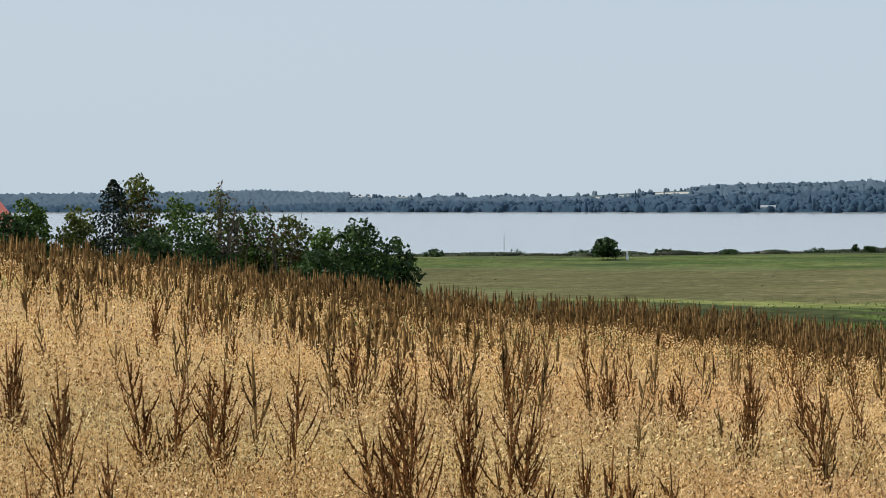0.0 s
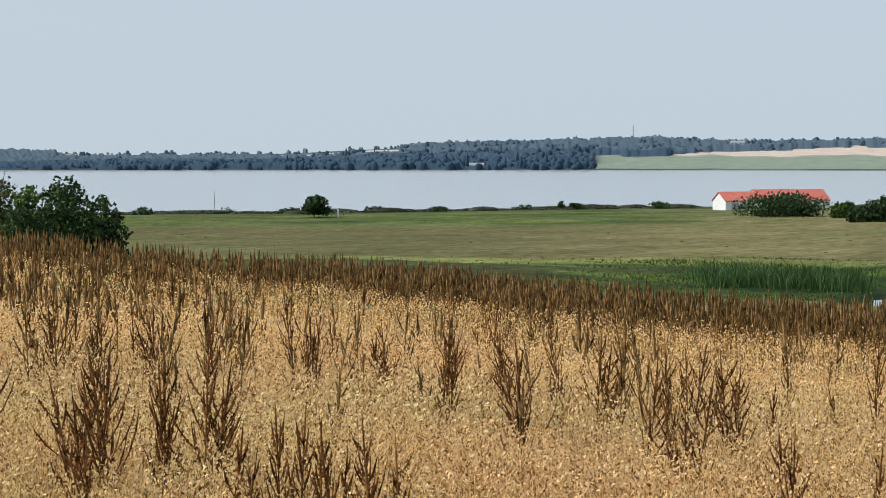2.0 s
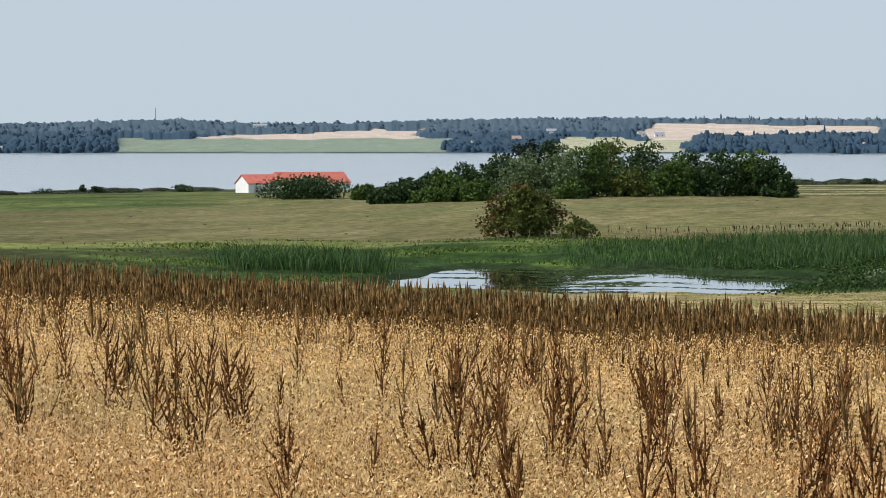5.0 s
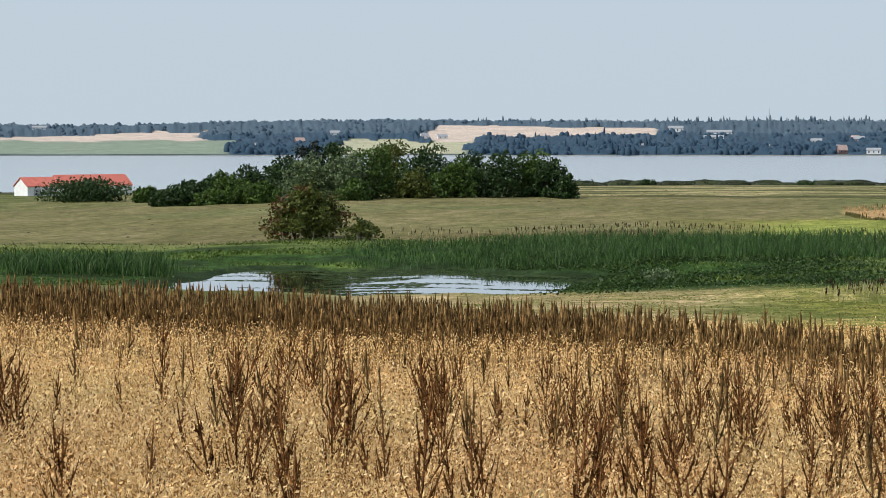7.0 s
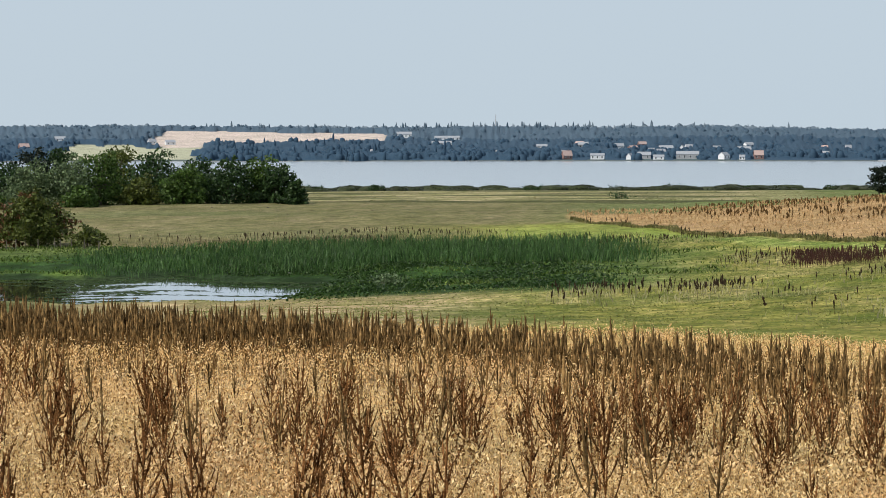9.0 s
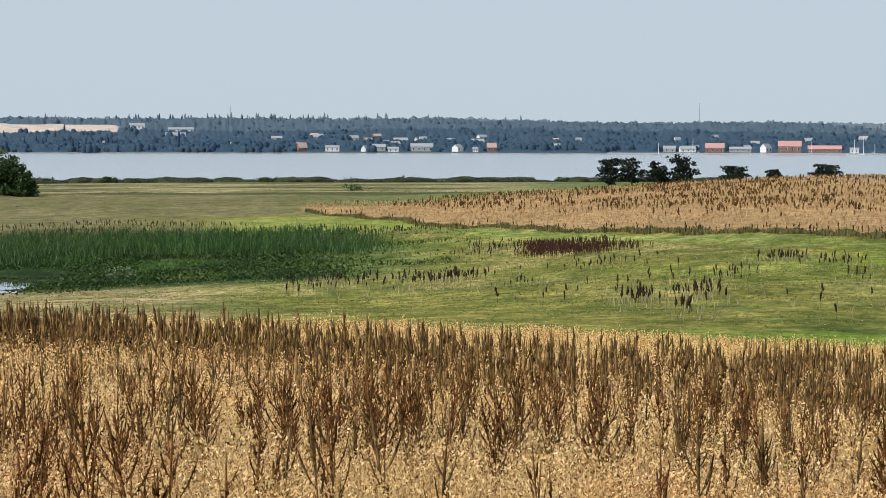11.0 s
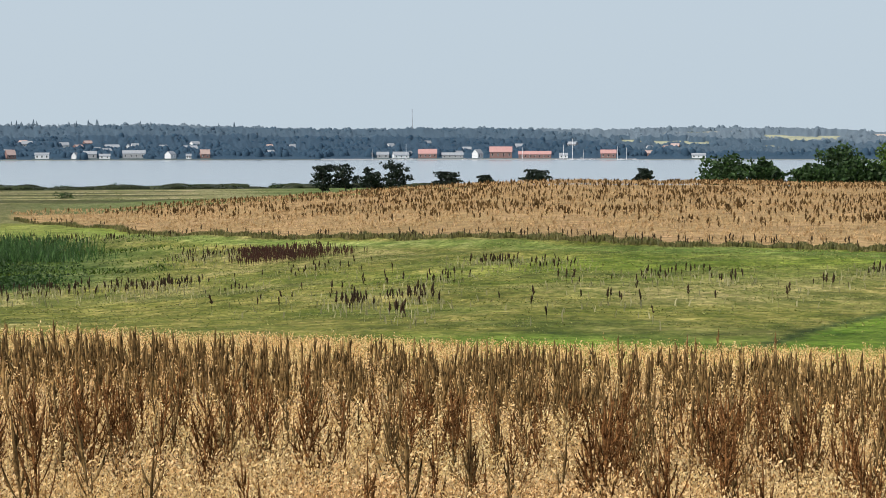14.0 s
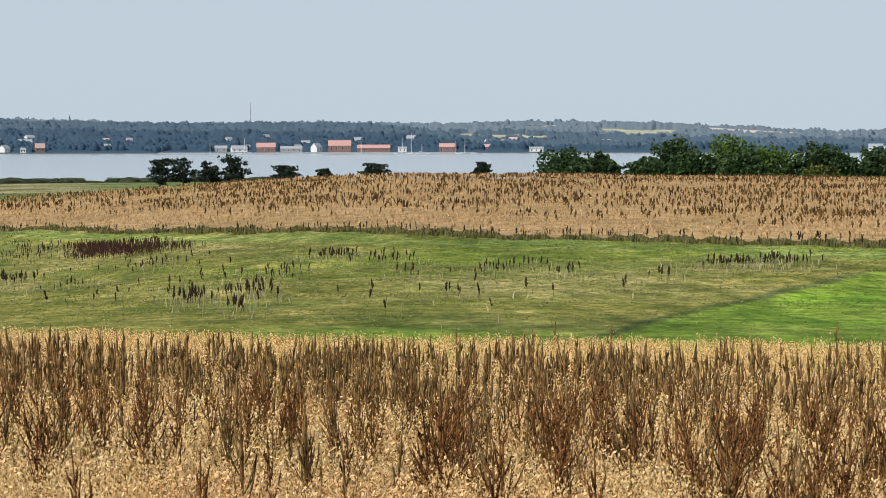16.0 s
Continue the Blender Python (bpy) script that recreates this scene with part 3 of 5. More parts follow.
def oats():
    layers = []
    for (n, a0, a1, r0, r1, spikes, L, W, bl) in ((20000, -15, 69.5, 8.6, 15, 16, 0.028, 0.0135, 0), (26000, -15, 69.5, 15, 28, 9, 0.042, 0.020, 0),
                                                (34000, -15, 70, 28, 61, 7, 0.047, 0.024, 0), (7000, -45, 100, 1.6, 8.6, 5, 0.036, 0.016, 1), (2500, 100, 315, 1.6, 8.6, 4, 0.036, 0.016, 1),
                                                (3000, 70, 110, 8.6, 45, 4, 0.10, 0.05, 0), (3000, -60, -15, 8.6, 45, 4, 0.10, 0.05, 0)):
        az, r = wedge(n, a0, a1, r0, r1)
        keep = r < edge_r(az)
        az, r = az[keep], r[keep]
        pos = on_ground(az, r)
        tall = 0.76 + 0.10 * smooth(20, 36, r) + 0.05 * wave(pos[:, 0], pos[:, 1], 1.6) + 0.06 * wave(pos[:, 0], pos[:, 1], 0.3, 4.0) + rng.normal(0, 0.065, len(az))
        layers.append(scatter([stalks(spikes, L, W, 0.9, bl, s) for s in range(10)], pos, tall / 0.9))
    # the dense margin, free of docks
    az = rng.uniform(12, 70, 17000)
    r = edge_r(az) - rng.uniform(0, 1, len(az)) ** 1.3 * (5 + 7 * smooth(24, 42, az))
    layers.append(scatter([stalks(8, 0.038, 0.021, 0.9, 0, s) for s in range(10)], on_ground(az, r), rng.normal(0.93, 0.04, len(az))))
    v, f = joined(layers)
    return tagged(new("oat_crop", mesh_np("oat_crop", v, f, M_OAT)), "ripe straw-coloured oats standing in the field", "crop", kind="stuff")


oats()


# ---- docks among the oats ----
def spike(p, c, e, rad, rings, sides, g):
    """A seed head along the bend p - c - e: a dense, slightly knobbly column that runs to a point."""
    t = np.linspace(0, 1, rings)
    mid = ((1 - t) ** 2)[:, None] * p + (2 * t * (1 - t))[:, None] * c + (t ** 2)[:, None] * e
    w = rad * np.interp(t, [0, 0.22, 0.5, 0.8, 1], [0.35, 0.85, 1.15, 0.8, 0.12]) * g.uniform(0.78, 1.25, rings)
    a = np.arange(sides) * 2 * np.pi / sides + g.uniform(0, 6)
    ring = np.stack([np.cos(a), np.sin(a), 0 * a], 1)
    v = (mid[:, None] + ring[None] * w[:, None, None] * g.uniform(0.75, 1.25, (rings, sides, 1))).reshape(-1, 3)
    i, j = np.meshgrid(np.arange(rings - 1), np.arange(sides), indexing="ij")
    k = (j + 1) % sides
    return v, np.stack([i * sides + j, i * sides + k, (i + 1) * sides + k, (i + 1) * sides + j], -1).reshape(-1, 4)


def dock(height_m, arms, rings, rad, seed, sides=3, spread=1.0, husks=0):
    """A dried dock like a branched candlestick, its arms swept up close to the stem: (stem, seed heads), as quads."""
    g = np.random.default_rng(seed)
    tip = np.array([g.normal(0, 0.05), g.normal(0, 0.05), height_m])
    knee = tip * np.array([0.35, 0.35, 0.56])
    stem = [tube((0, 0, 0), knee, 0.008, 0.006, 3)]
    core = rad * 0.62 if husks else rad
    heads = [spike(knee, (knee + tip) / 2, tip, core * 1.15, rings + 1, sides, g)]
    curves = [(knee, (knee + tip) / 2, tip)]
    for k in range(arms):
        u = (k + g.uniform(0, 0.8)) / max(arms, 1)
        h = height_m * (0.34 + 0.50 * u)
        ang = k * 2.4 + g.uniform(-0.5, 0.5)
        up = (0.34 - 0.21 * u) * g.uniform(0.65, 1.2) * height_m / 1.3
        out = up * 0.44 * g.uniform(0.5, 1.35) * spread
        o = np.array([np.cos(ang), np.sin(ang), 0])
        p = knee * (h / knee[2]) if h < knee[2] else knee + (tip - knee) * ((h - knee[2]) / (height_m - knee[2]))
        c, e = p + o * out * 0.72 + np.array([0, 0, up * 0.36]), p + o * out + np.array([0, 0, up])
        heads.append(spike(p, c, e, core * g.uniform(0.75, 1.1), rings, sides, g))
        curves.append((p, c, e))
    if husks:       # clustered winged seeds that roughen the columns
        n = husks * (len(curves) + 1)
        pick = np.concatenate([np.zeros(husks, int), np.repeat(np.arange(len(curves)), husks)])
        t = g.uniform(0.10, 0.97, (n, 1))
        t = np.where(g.uniform(size=(n, 1)) < 0.5, np.round(t * 9) / 9 + g.normal(0, 0.015, (n, 1)), t)      # in whorls
        P, C, E = (np.array([curves[i][m] for i in pick]) for m in range(3))
        fat = rad * np.interp(t, [0, 0.3, 0.6, 1], [0.7, 1.1, 1.05, 0.4])
        m = (1 - t) ** 2 * P + 2 * t * (1 - t) * C + t ** 2 * E + g.normal(0, 0.55, (n, 3)) * fat
        u = g.normal(size=(n, 3)) * 0.5 + np.array([0, 0, 1.0])
        u /= np.linalg.norm(u, axis=1)[:, None]
        v = np.cross(u, g.normal(size=(n, 3)))
        v /= np.linalg.norm(v, axis=1)[:, None]
        z = fat * g.uniform(0.5, 0.9, (n, 1))
        heads.append(quads(m, u * z * 1.2, v * z * 0.6))
    return joined(stem), joined(heads)


def dock_whole(*args):
    return joined(dock(*args))


def dock_things():
    """The docks that stand nearest, each a thing of its own."""
    kinds = []
    for i, (h, a, w, many) in enumerate(((1.46, 18, 1.0, 1), (1.44, 14, 0.9, 3), (1.32, 12, 1.0, 1), (1.42, 24, 1.45, 2), (1.25, 10, 0.9, 1), (1.5, 19, 0.8, 1), (1.42, 15, 1.2, 4), (1.28, 8, 0.7, 1), (1.38, 13, 0.8, 2), (1.44, 19, 1.25, 3))):
        g = np.random.default_rng(70 + i)
        st, hd = [], []
        for k in range(many):       # several stems from one root
            s_, h_ = dock(h * (1 - 0.1 * k), a, 5, 0.0104, 20 + i + 31 * k, 3, w, 16)
            push = np.array([g.normal(0, 0.13), g.normal(0, 0.13)]) * (k > 0)
            for vv, ff, out in ((*s_, st), (*h_, hd)):
                vv = vv.copy()
                vv[:, :2] += push * (0.25 + vv[:, 2:3])
                out.append((vv, ff))
        kinds.append((mesh_np("stem", *joined(st), M_DOCK_NEAR), mesh_np("seed_head", *joined(hd), M_DOCK_NEAR)))
    g = np.random.default_rng(11)
    # the tall ones that stand out, and low ones close by, by heading and distance
    tall = [(-10.3, 11.4), (-8.2, 13.4), (-6.1, 13.1), (-6.5, 29.4), (-8.0, 26.5), (-2.3, 19.8), (-4.3, 13.0), (-1.0, 11.3), (-0.4, 11.8), (4.3, 22.5), (0.7, 12.0), (1.7, 11.7), (8.4, 19.9), (9.7, 30.5), (10.9, 15.7), (11.7, 23.3),
            (8.4, 17.4), (12.6, 18.7), (14.0, 13.9), (15.3, 18.9), (16.5, 15.9), (20.3, 20.3), (22.5, 19.3), (24.2, 23.4), (25.3, 15.2), (22.2, 22.4), (23.7, 25.2), (24.9, 21.2), (27.7, 20.6), (28.3, 19.1), (31.1, 19.0), (35.3, 23.2),
            (38.9, 17.2), (41.1, 11.7), (41.3, 20.1), (42.6, 17.5), (45.2, 21.9), (45.8, 20.1), (48.2, 16.1), (55.9, 24.1), (58.9, 16.7), (61.6, 16.6), (64.5, 12.8), (66.2, 11.9)]
    low = [(-9.0, 9.4), (-11.1, 9.3), (2.6, 9.4), (4.4, 9.5), (5.7, 9.3), (7.0, 9.3), (5.2, 9.7), (4.2, 9.9), (18.3, 10.6), (33.3, 9.5), (25.0, 9.5), (50.4, 9.6), (6.7, 9.6), (7.4, 9.4), (27.1, 12.3), (30.0, 10.8), (34.0, 10.3), (38.1, 10.1), (47.1, 10.8), (61.4, 9.7)]
    n = 0
    while n < 300:
        if n < len(tall):
            (az, r), kind, s = tall[n], (0, 6, 3, 5, 1, 9)[n % 6], 1.0
        elif n < len(tall) + len(low):
            (az, r), kind, s = low[n - len(tall)], (0, 2, 8, 5)[n % 4], 0.82
        else:
            az, r = g.uniform(-14.5, 69), math.sqrt(g.uniform(9.2 ** 2, 26 ** 2))
            p = polar(az, r)
            if g.uniform() > 0.05 + 0.46 * smooth(14, 50, az) + (0.12 + 0.12 * smooth(14, 40, az)) * wave(p[0], p[1], 2.7) - 0.34 * smooth(26, 44, az) * smooth(15, 10, r):
                continue
            kind, s = g.integers(0, len(kinds)), g.uniform(0.74, 1.0)
        ob = new("dock_plant")
        ob.matrix_basis = Matrix.Translation(on_ground(az, r)) @ pose(0, 0, 0, g.normal(0, 4), g.normal(0, 4), g.uniform(0, 360)) @ Matrix.Scale(s, 4)
        tagged(ob, "dried red-brown dock plant gone to seed, standing among oats", "plant", "docks among the oats")
        for nm, me in zip(("stem", "seed_head"), kinds[kind]):
            new(nm, me).parent = ob
        n += 1


def dock_stuff():
    az, r = wedge(38000, -15, 69.5, 11, 60)
    p = polar(az, r)
    e = edge_r(az)
    inner = np.where(az < 14, e + 0.5, e - 2.5 - 7.2 * smooth(24, 42, az)) + 1.2 * wave(p[:, 0], p[:, 1], 1.9)
    start = e - 13.5 - 13.0 * smooth(34, 48, az) + 5.0 * smooth(10, 0, az)
    band = smooth(start, start + 4.5 + 9 * smooth(34, 48, az), r) * (r < inner) * (1 - 0.35 * smooth(37, 48, az)) * (1 - 0.25 * smooth(54, 64, az)) * (1 - 0.25 * smooth(24, 14, az))          # a thick belt some way inside the far side
    band = np.maximum(band, 0.55 * smooth(5, -3, az) * smooth(e - 32, e - 18, r) * smooth(-0.2, 0.4, wave(p[:, 0], p[:, 1], 2.1, 6.0)))
    patch = 0.5 + 0.5 * smooth(-0.5, 0.4, wave(p[:, 0], p[:, 1], 1.7, 2.0))
    spread = (1 - 0.9 * smooth(25, 28, r) * smooth(42, 34, az)) * ((0.012 + 0.05 * smooth(28, 46, az)) + (0.03 + 0.07 * smooth(20, 44, az)) * np.clip(wave(p[:, 0], p[:, 1], 2.4), 0, 1)) * smooth(10, 15, r) * (r < inner + 1.5)
    keep = (rng.uniform(size=len(az)) < np.maximum(band * (0.85 - 0.40 * smooth(6, -8, az)) * np.where(az > 34, patch, 1.0), spread) + 0.008) & (r < e + 0.5)
    az, r = az[keep], r[keep]
    tall = rng.uniform(0.80, 1.14, len(az)) * (1 - 0.10 * smooth(34, 46, az))
    far_ = r > 27
    v, f = joined([scatter([dock_whole(1.3, 6, 4, 0.019, 60 + i, 3, 0.9) for i in range(8)], on_ground(az[far_], r[far_]), tall[far_], 0.05),
                   scatter([dock_whole(1.3, 9, 4, 0.0135, 160 + i, 3, 0.95, 4) for i in range(8)], on_ground(az[~far_], r[~far_]), tall[~far_], 0.06)])
    return tagged(new("dock_belt", mesh_np("dock_belt", v, f, M_DOCK)), "thick belt of dried brown docks along the field's edge", "plants", kind="stuff")


dock_things()
dock_stuff()


# ---- trees and bushes ----
def crown(lobes, count, size, inner=0.45):
    """Leaves gathered in sprays over several lobes (centre, radii), with dark hollows and gaps between the sprays."""
    w = np.array([l[3] * l[4] * l[5] for l in lobes]) ** 0.67
    w /= w.sum()
    pts = []
    for l, k in zip(lobes, w):
        n = max(int(count * k), 24)
        sprays = max(n // 15, 6)
        d = unit(sprays)
        mid = d * (rng.uniform(inner, 1.0, sprays) ** 0.6)[:, None]
        pick = rng.integers(0, sprays, n)
        p = mid[pick] + rng.normal(0, 0.15, (n, 3))
        fill = rng.uniform(size=n) < 0.3
        p[fill] = unit(int(fill.sum())) * rng.uniform(0.2, 0.85, (int(fill.sum()), 1))
        pts.append(np.array(l[:3]) + p * np.array(l[3:6]))
    c = np.concatenate(pts)
    return leaf_quads(c[c[:, 2] > 0.05], size)


def lobes_for(w, h, base, n, g, flat=0.0, peak=False):
    out = []
    for k in range(n):
        t = (k + 0.5) / n
        a = k * 2.4 + g.uniform(0, 1)
        z = base + (h - base) * (0.14 + 0.72 * t) * g.uniform(0.9, 1.05)
        spread = w * 0.5 * (0.62 if t < 0.6 else 0.62 * (1.35 - t)) * g.uniform(0.6, 1.1)
        rad = w * g.uniform(0.17, 0.26) * (1.15 - 0.35 * t)
        if peak:      # broad below, drawn in towards the top
            spread, rad = w * 0.40 * (1 - t) ** 0.7 * g.uniform(0.75, 1.1), w * g.uniform(0.15, 0.21) * (1.15 - 0.5 * t)
        out.append((math.cos(a) * spread, math.sin(a) * spread, min(z, h - rad * 0.75), rad * 1.15, rad * 1.15, rad * (0.85 - flat)))
    out.append((0, 0, base + (h - base) * (0.34 if peak else 0.40), w * 0.36, w * 0.36, (h - base) * (0.32 if peak else 0.38)))
    return out


def tree(name, az, r, w, h, mat, label, category, seed, leaves=1600, size=0.4, base=0.12, stems=1, group="", lobes=11, mat_two=None, peak=False, skirt=False):
    """Trunk with limbs, and a crown of leaf clumps."""
    g = np.random.default_rng(seed)
    top = new(name)
    top.matrix_basis = Matrix.Translation(on_ground(az, r) - np.array([0, 0, 0.05]))
    tagged(top, label, category, group)
    ls = lobes_for(w, h, h * base, lobes, g, 0.0, peak)
    if skirt:      # brushwood down to the ground
        ls += [(math.cos(k * 1.57 + seed) * w * 0.3, math.sin(k * 1.57 + seed) * w * 0.3, h * 0.13, w * 0.24, w * 0.24, h * 0.16) for k in range(4)]
    pieces = []
    for s in range(stems):
        o = np.array([g.normal(0, w * 0.05), g.normal(0, w * 0.05), 0]) if stems > 1 else np.zeros(3)
        fork = o * 2 + np.array([g.normal(0, 0.1), g.normal(0, 0.1), h * 0.35])
        r0 = h * 0.022 / math.sqrt(stems)
        pieces.append(tube(o, fork, r0 * 1.3, r0, 6))
        for l in ls[s::stems]:
            pieces.append(tube(fork, l[:3], r0 * 0.7, r0 * 0.2, 4))
    part_np("trunk", *joined(pieces), M_BARK, top)
    part_np("crown", *crown(ls, leaves, size), mat, top)
    if mat_two:
        few = [l for i, l in enumerate(ls) if i % 4 == 1]
        part_np("crown", *crown(few, leaves // 5, size), mat_two, top, "turning russet leaves")
    return top


BUSH = "dark green shrub"
# hedge on the brow
for i, (a, r, w, h, mt, m2) in enumerate(((-12.0, 96, 2.4, 2.7, M_LEAF_DARK, None), (-11.3, 97, 2.6, 3.3, M_LEAF, None), (-10.1, 98, 3.2, 3.2, M_LEAF_OLIVE, None), (-8.45, 99, 3.0, 4.9, M_LEAF_OLIVE, M_LEAF_RED),
                                         (-7.3, 97, 3.4, 4.2, M_LEAF, None), (-6.2, 99, 3.4, 4.4, M_LEAF_OLIVE, M_LEAF_DARK), (-5.2, 98, 3.2, 3.9, M_LEAF, M_LEAF_RED), (-4.2, 97, 3.2, 4.0, M_LEAF_OLIVE, M_LEAF_RED), (-3.3, 95, 2.8, 3.3, M_LEAF, None), (-2.4, 94, 3.6, 3.7, M_LEAF_DARK, M_LEAF), (-1.3, 95, 2.6, 2.9, M_LEAF_DARK, None),
                                         (-6.7, 93, 3.0, 2.3, M_LEAF_DARK, None), (-8.2, 94, 3.0, 2.4, M_LEAF_DARK, None), (-3.5, 92, 3.0, 2.2, M_LEAF_DARK, None))):
    tree("hedge_bush", a, r, w, h * 1.24, mt, "overgrown green hedge bush beyond the oat field", "bush", 100 + i, (2300 if -7.6 < a < -2.9 else 3200) if w < 3.5 else 4400, 0.13, 0.0, 3, "hedge on the brow", 13, m2)

def conifer(az, r, w, h, label, seed):
    """A pointed evergreen: straight stem, tiers of drooping sprays."""
    g = np.random.default_rng(seed)
    top = new("conifer")
    top.matrix_basis = Matrix.Translation(on_ground(az, r) - np.array([0, 0, 0.05]))
    tagged(top, label, "tree", "hedge on the brow")
    part_np("trunk", *tube((0, 0, 0), (0, 0, h * 0.96), 0.09, 0.02, 6), M_BARK, top)
    n = 3600
    t = g.uniform(0, 1, n) ** 1.15
    tier = 1 - 0.35 * ((t * 9) % 1)
    a = g.uniform(0, 2 * np.pi, n)
    rad = (1 - t) ** 0.62 * w * 0.5 * tier * g.uniform(0.3, 1.0, n) * (0.8 + 0.4 * np.sin(a * 3 + t * 14) * np.sin(t * 23)) + 0.05
    part_np("crown", *leaf_quads(np.stack([np.cos(a) * rad, np.sin(a) * rad, h * (0.05 + 0.95 * t)], 1), 0.10), M_PINE, top)


conifer(-9.15, 96, 4.8, 4.9, "dark pointed evergreen standing in the hedge", 128)
tree("shrub", 4.52, 503, 7.5, 5.6, M_LEAF_DARK, "lone round shrub on several stems in the shore meadow", "bush", 130, 2200, 0.5, 0.14, 4)
tree("shrub", 11.4, 610, 2.2, 2.6, M_LEAF_DARK, "small dark shrub on the shore bank", "bush", 131, 200, 0.4, 0.2, 1, "shore shrubs")
tree("tree", 23.66, 245, 10.2, 7.1, M_LEAF_OLIVE, "broad round tree with russet-tinged leaves by the pond", "tree", 140, 7600, 0.29, 0.02, 3, "", 19, M_LEAF_RED, True)
tree("shrub", 25.2, 240, 5.5, 2.6, M_LEAF_OLIVE, "low olive-green bramble beside the round tree", "bush", 141, 900, 0.3, 0.0, 3)
tree("shrub", 17.55, 500, 20.5, 4.9, M_LEAF_DARK, "wide dark green bush in front of the red-roofed barn", "bush", 142, 7500, 0.5, 0.0, 6, "", 22)


# ---- grove behind the meadow's brow ----
for i, (a, r, w, h, mt, lab) in enumerate((
        (20.0, 418, 5, 3.6, M_LEAF_DARK, BUSH), (20.7, 422, 6, 4.6, M_LEAF_DARK, BUSH), (21.4, 424, 6.5, 6.4, M_LEAF, BUSH), (22.1, 420, 7, 7.2, M_LEAF_DARK, BUSH),
        (22.9, 428, 8, 8.6, M_LEAF_DARK, BUSH), (22.4, 408, 6, 4.2, M_LEAF, BUSH), (23.7, 436, 8.5, 12.2, M_PINE, "tall dark conifer"), (24.4, 440, 8, 12.4, M_LEAF_DARK, "tall dark tree"),
        (23.6, 412, 8, 8.8, M_LEAF_WILLOW, "pale grey-green willow"), (24.6, 410, 8.5, 9.6, M_LEAF_WILLOW, "pale grey-green willow"), (25.5, 414, 9, 11.0, M_LEAF, "tall green tree"), (26.0, 436, 9, 12.2, M_LEAF_OLIVE, "tall olive tree"),
        (26.6, 412, 6, 5.6, M_LEAF_OLIVE, BUSH), (27.0, 426, 9, 10.8, M_LEAF_DARK, "dark green tree"), (27.8, 416, 7.5, 7.6, M_LEAF, BUSH), (28.2, 428, 8, 9.6, M_LEAF_DARK, "dark green tree"),
        (29.0, 420, 9, 9.4, M_LEAF_DARK, "dark green tree"), (29.9, 424, 8, 9.0, M_LEAF, "dark green tree"), (30.35, 420, 7.0, 7.6, M_LEAF_DARK, "dark green tree"), (30.9, 416, 4.0, 4.6, M_LEAF_DARK, BUSH),
        (25.0, 404, 5, 4.2, M_LEAF, BUSH), (21.0, 410, 5.5, 3.0, M_LEAF, BUSH), (19.2, 470, 5, 3.4, M_LEAF, BUSH), (20.35, 426, 7, 4.6, M_LEAF_DARK, BUSH), (21.1, 430, 7, 6.2, M_LEAF_DARK, BUSH), (21.8, 416, 6, 4.6, M_LEAF, BUSH), (19.7, 424, 5, 2.9, M_LEAF_DARK, BUSH))):
    tree("grove_tree", a, r, w * 1.35, h * 1.1, mt, lab + " in the grove behind the meadow", "tree", 200 + i, 4200, 0.42, 0.02, 1, "grove behind the meadow", 11, None, False, True)

# ---- trees behind the second field ----
def pine(az, r, w, h, seed, label):
    """A wind-shaped pine: leaning stem and flat, ragged plates of needles."""
    g = np.random.default_rng(seed)
    top = new("pine")
    top.matrix_basis = Matrix.Translation(on_ground(az, r) - np.array([0, 0, 0.1]))
    tagged(top, label, "tree", "pines behind the second field")
    plates, limbs = [], []
    lean = g.normal(0, 0.12, 2)
    for k in range(7):
        t = (k + g.uniform(0, 0.7)) / 7
        z = h * (0.24 + 0.68 * t)
        a = k * 2.4 + g.uniform(0, 1)
        out = w * 0.5 * g.uniform(0.25, 0.62) * (1.1 - 0.6 * t)
        c = (lean[0] * z + math.cos(a) * out, lean[1] * z + math.sin(a) * out, z)
        rad = w * g.uniform(0.20, 0.31) * (1.1 - 0.35 * t)
        plates.append((*c, rad * 1.3, rad * 1.3, h * g.uniform(0.10, 0.16)))
        limbs.append(tube((lean[0] * z * 0.8, lean[1] * z * 0.8, z * 0.8), c, 0.08, 0.03, 4))
    part_np("trunk", *joined([tube((0, 0, -0.2), (lean[0] * h * 0.9, lean[1] * h * 0.9, h * 0.9), 0.17, 0.05, 6)] + limbs), M_BARK, top)
    part_np("crown", *crown(plates, 1500, 0.34), M_PINE, top)



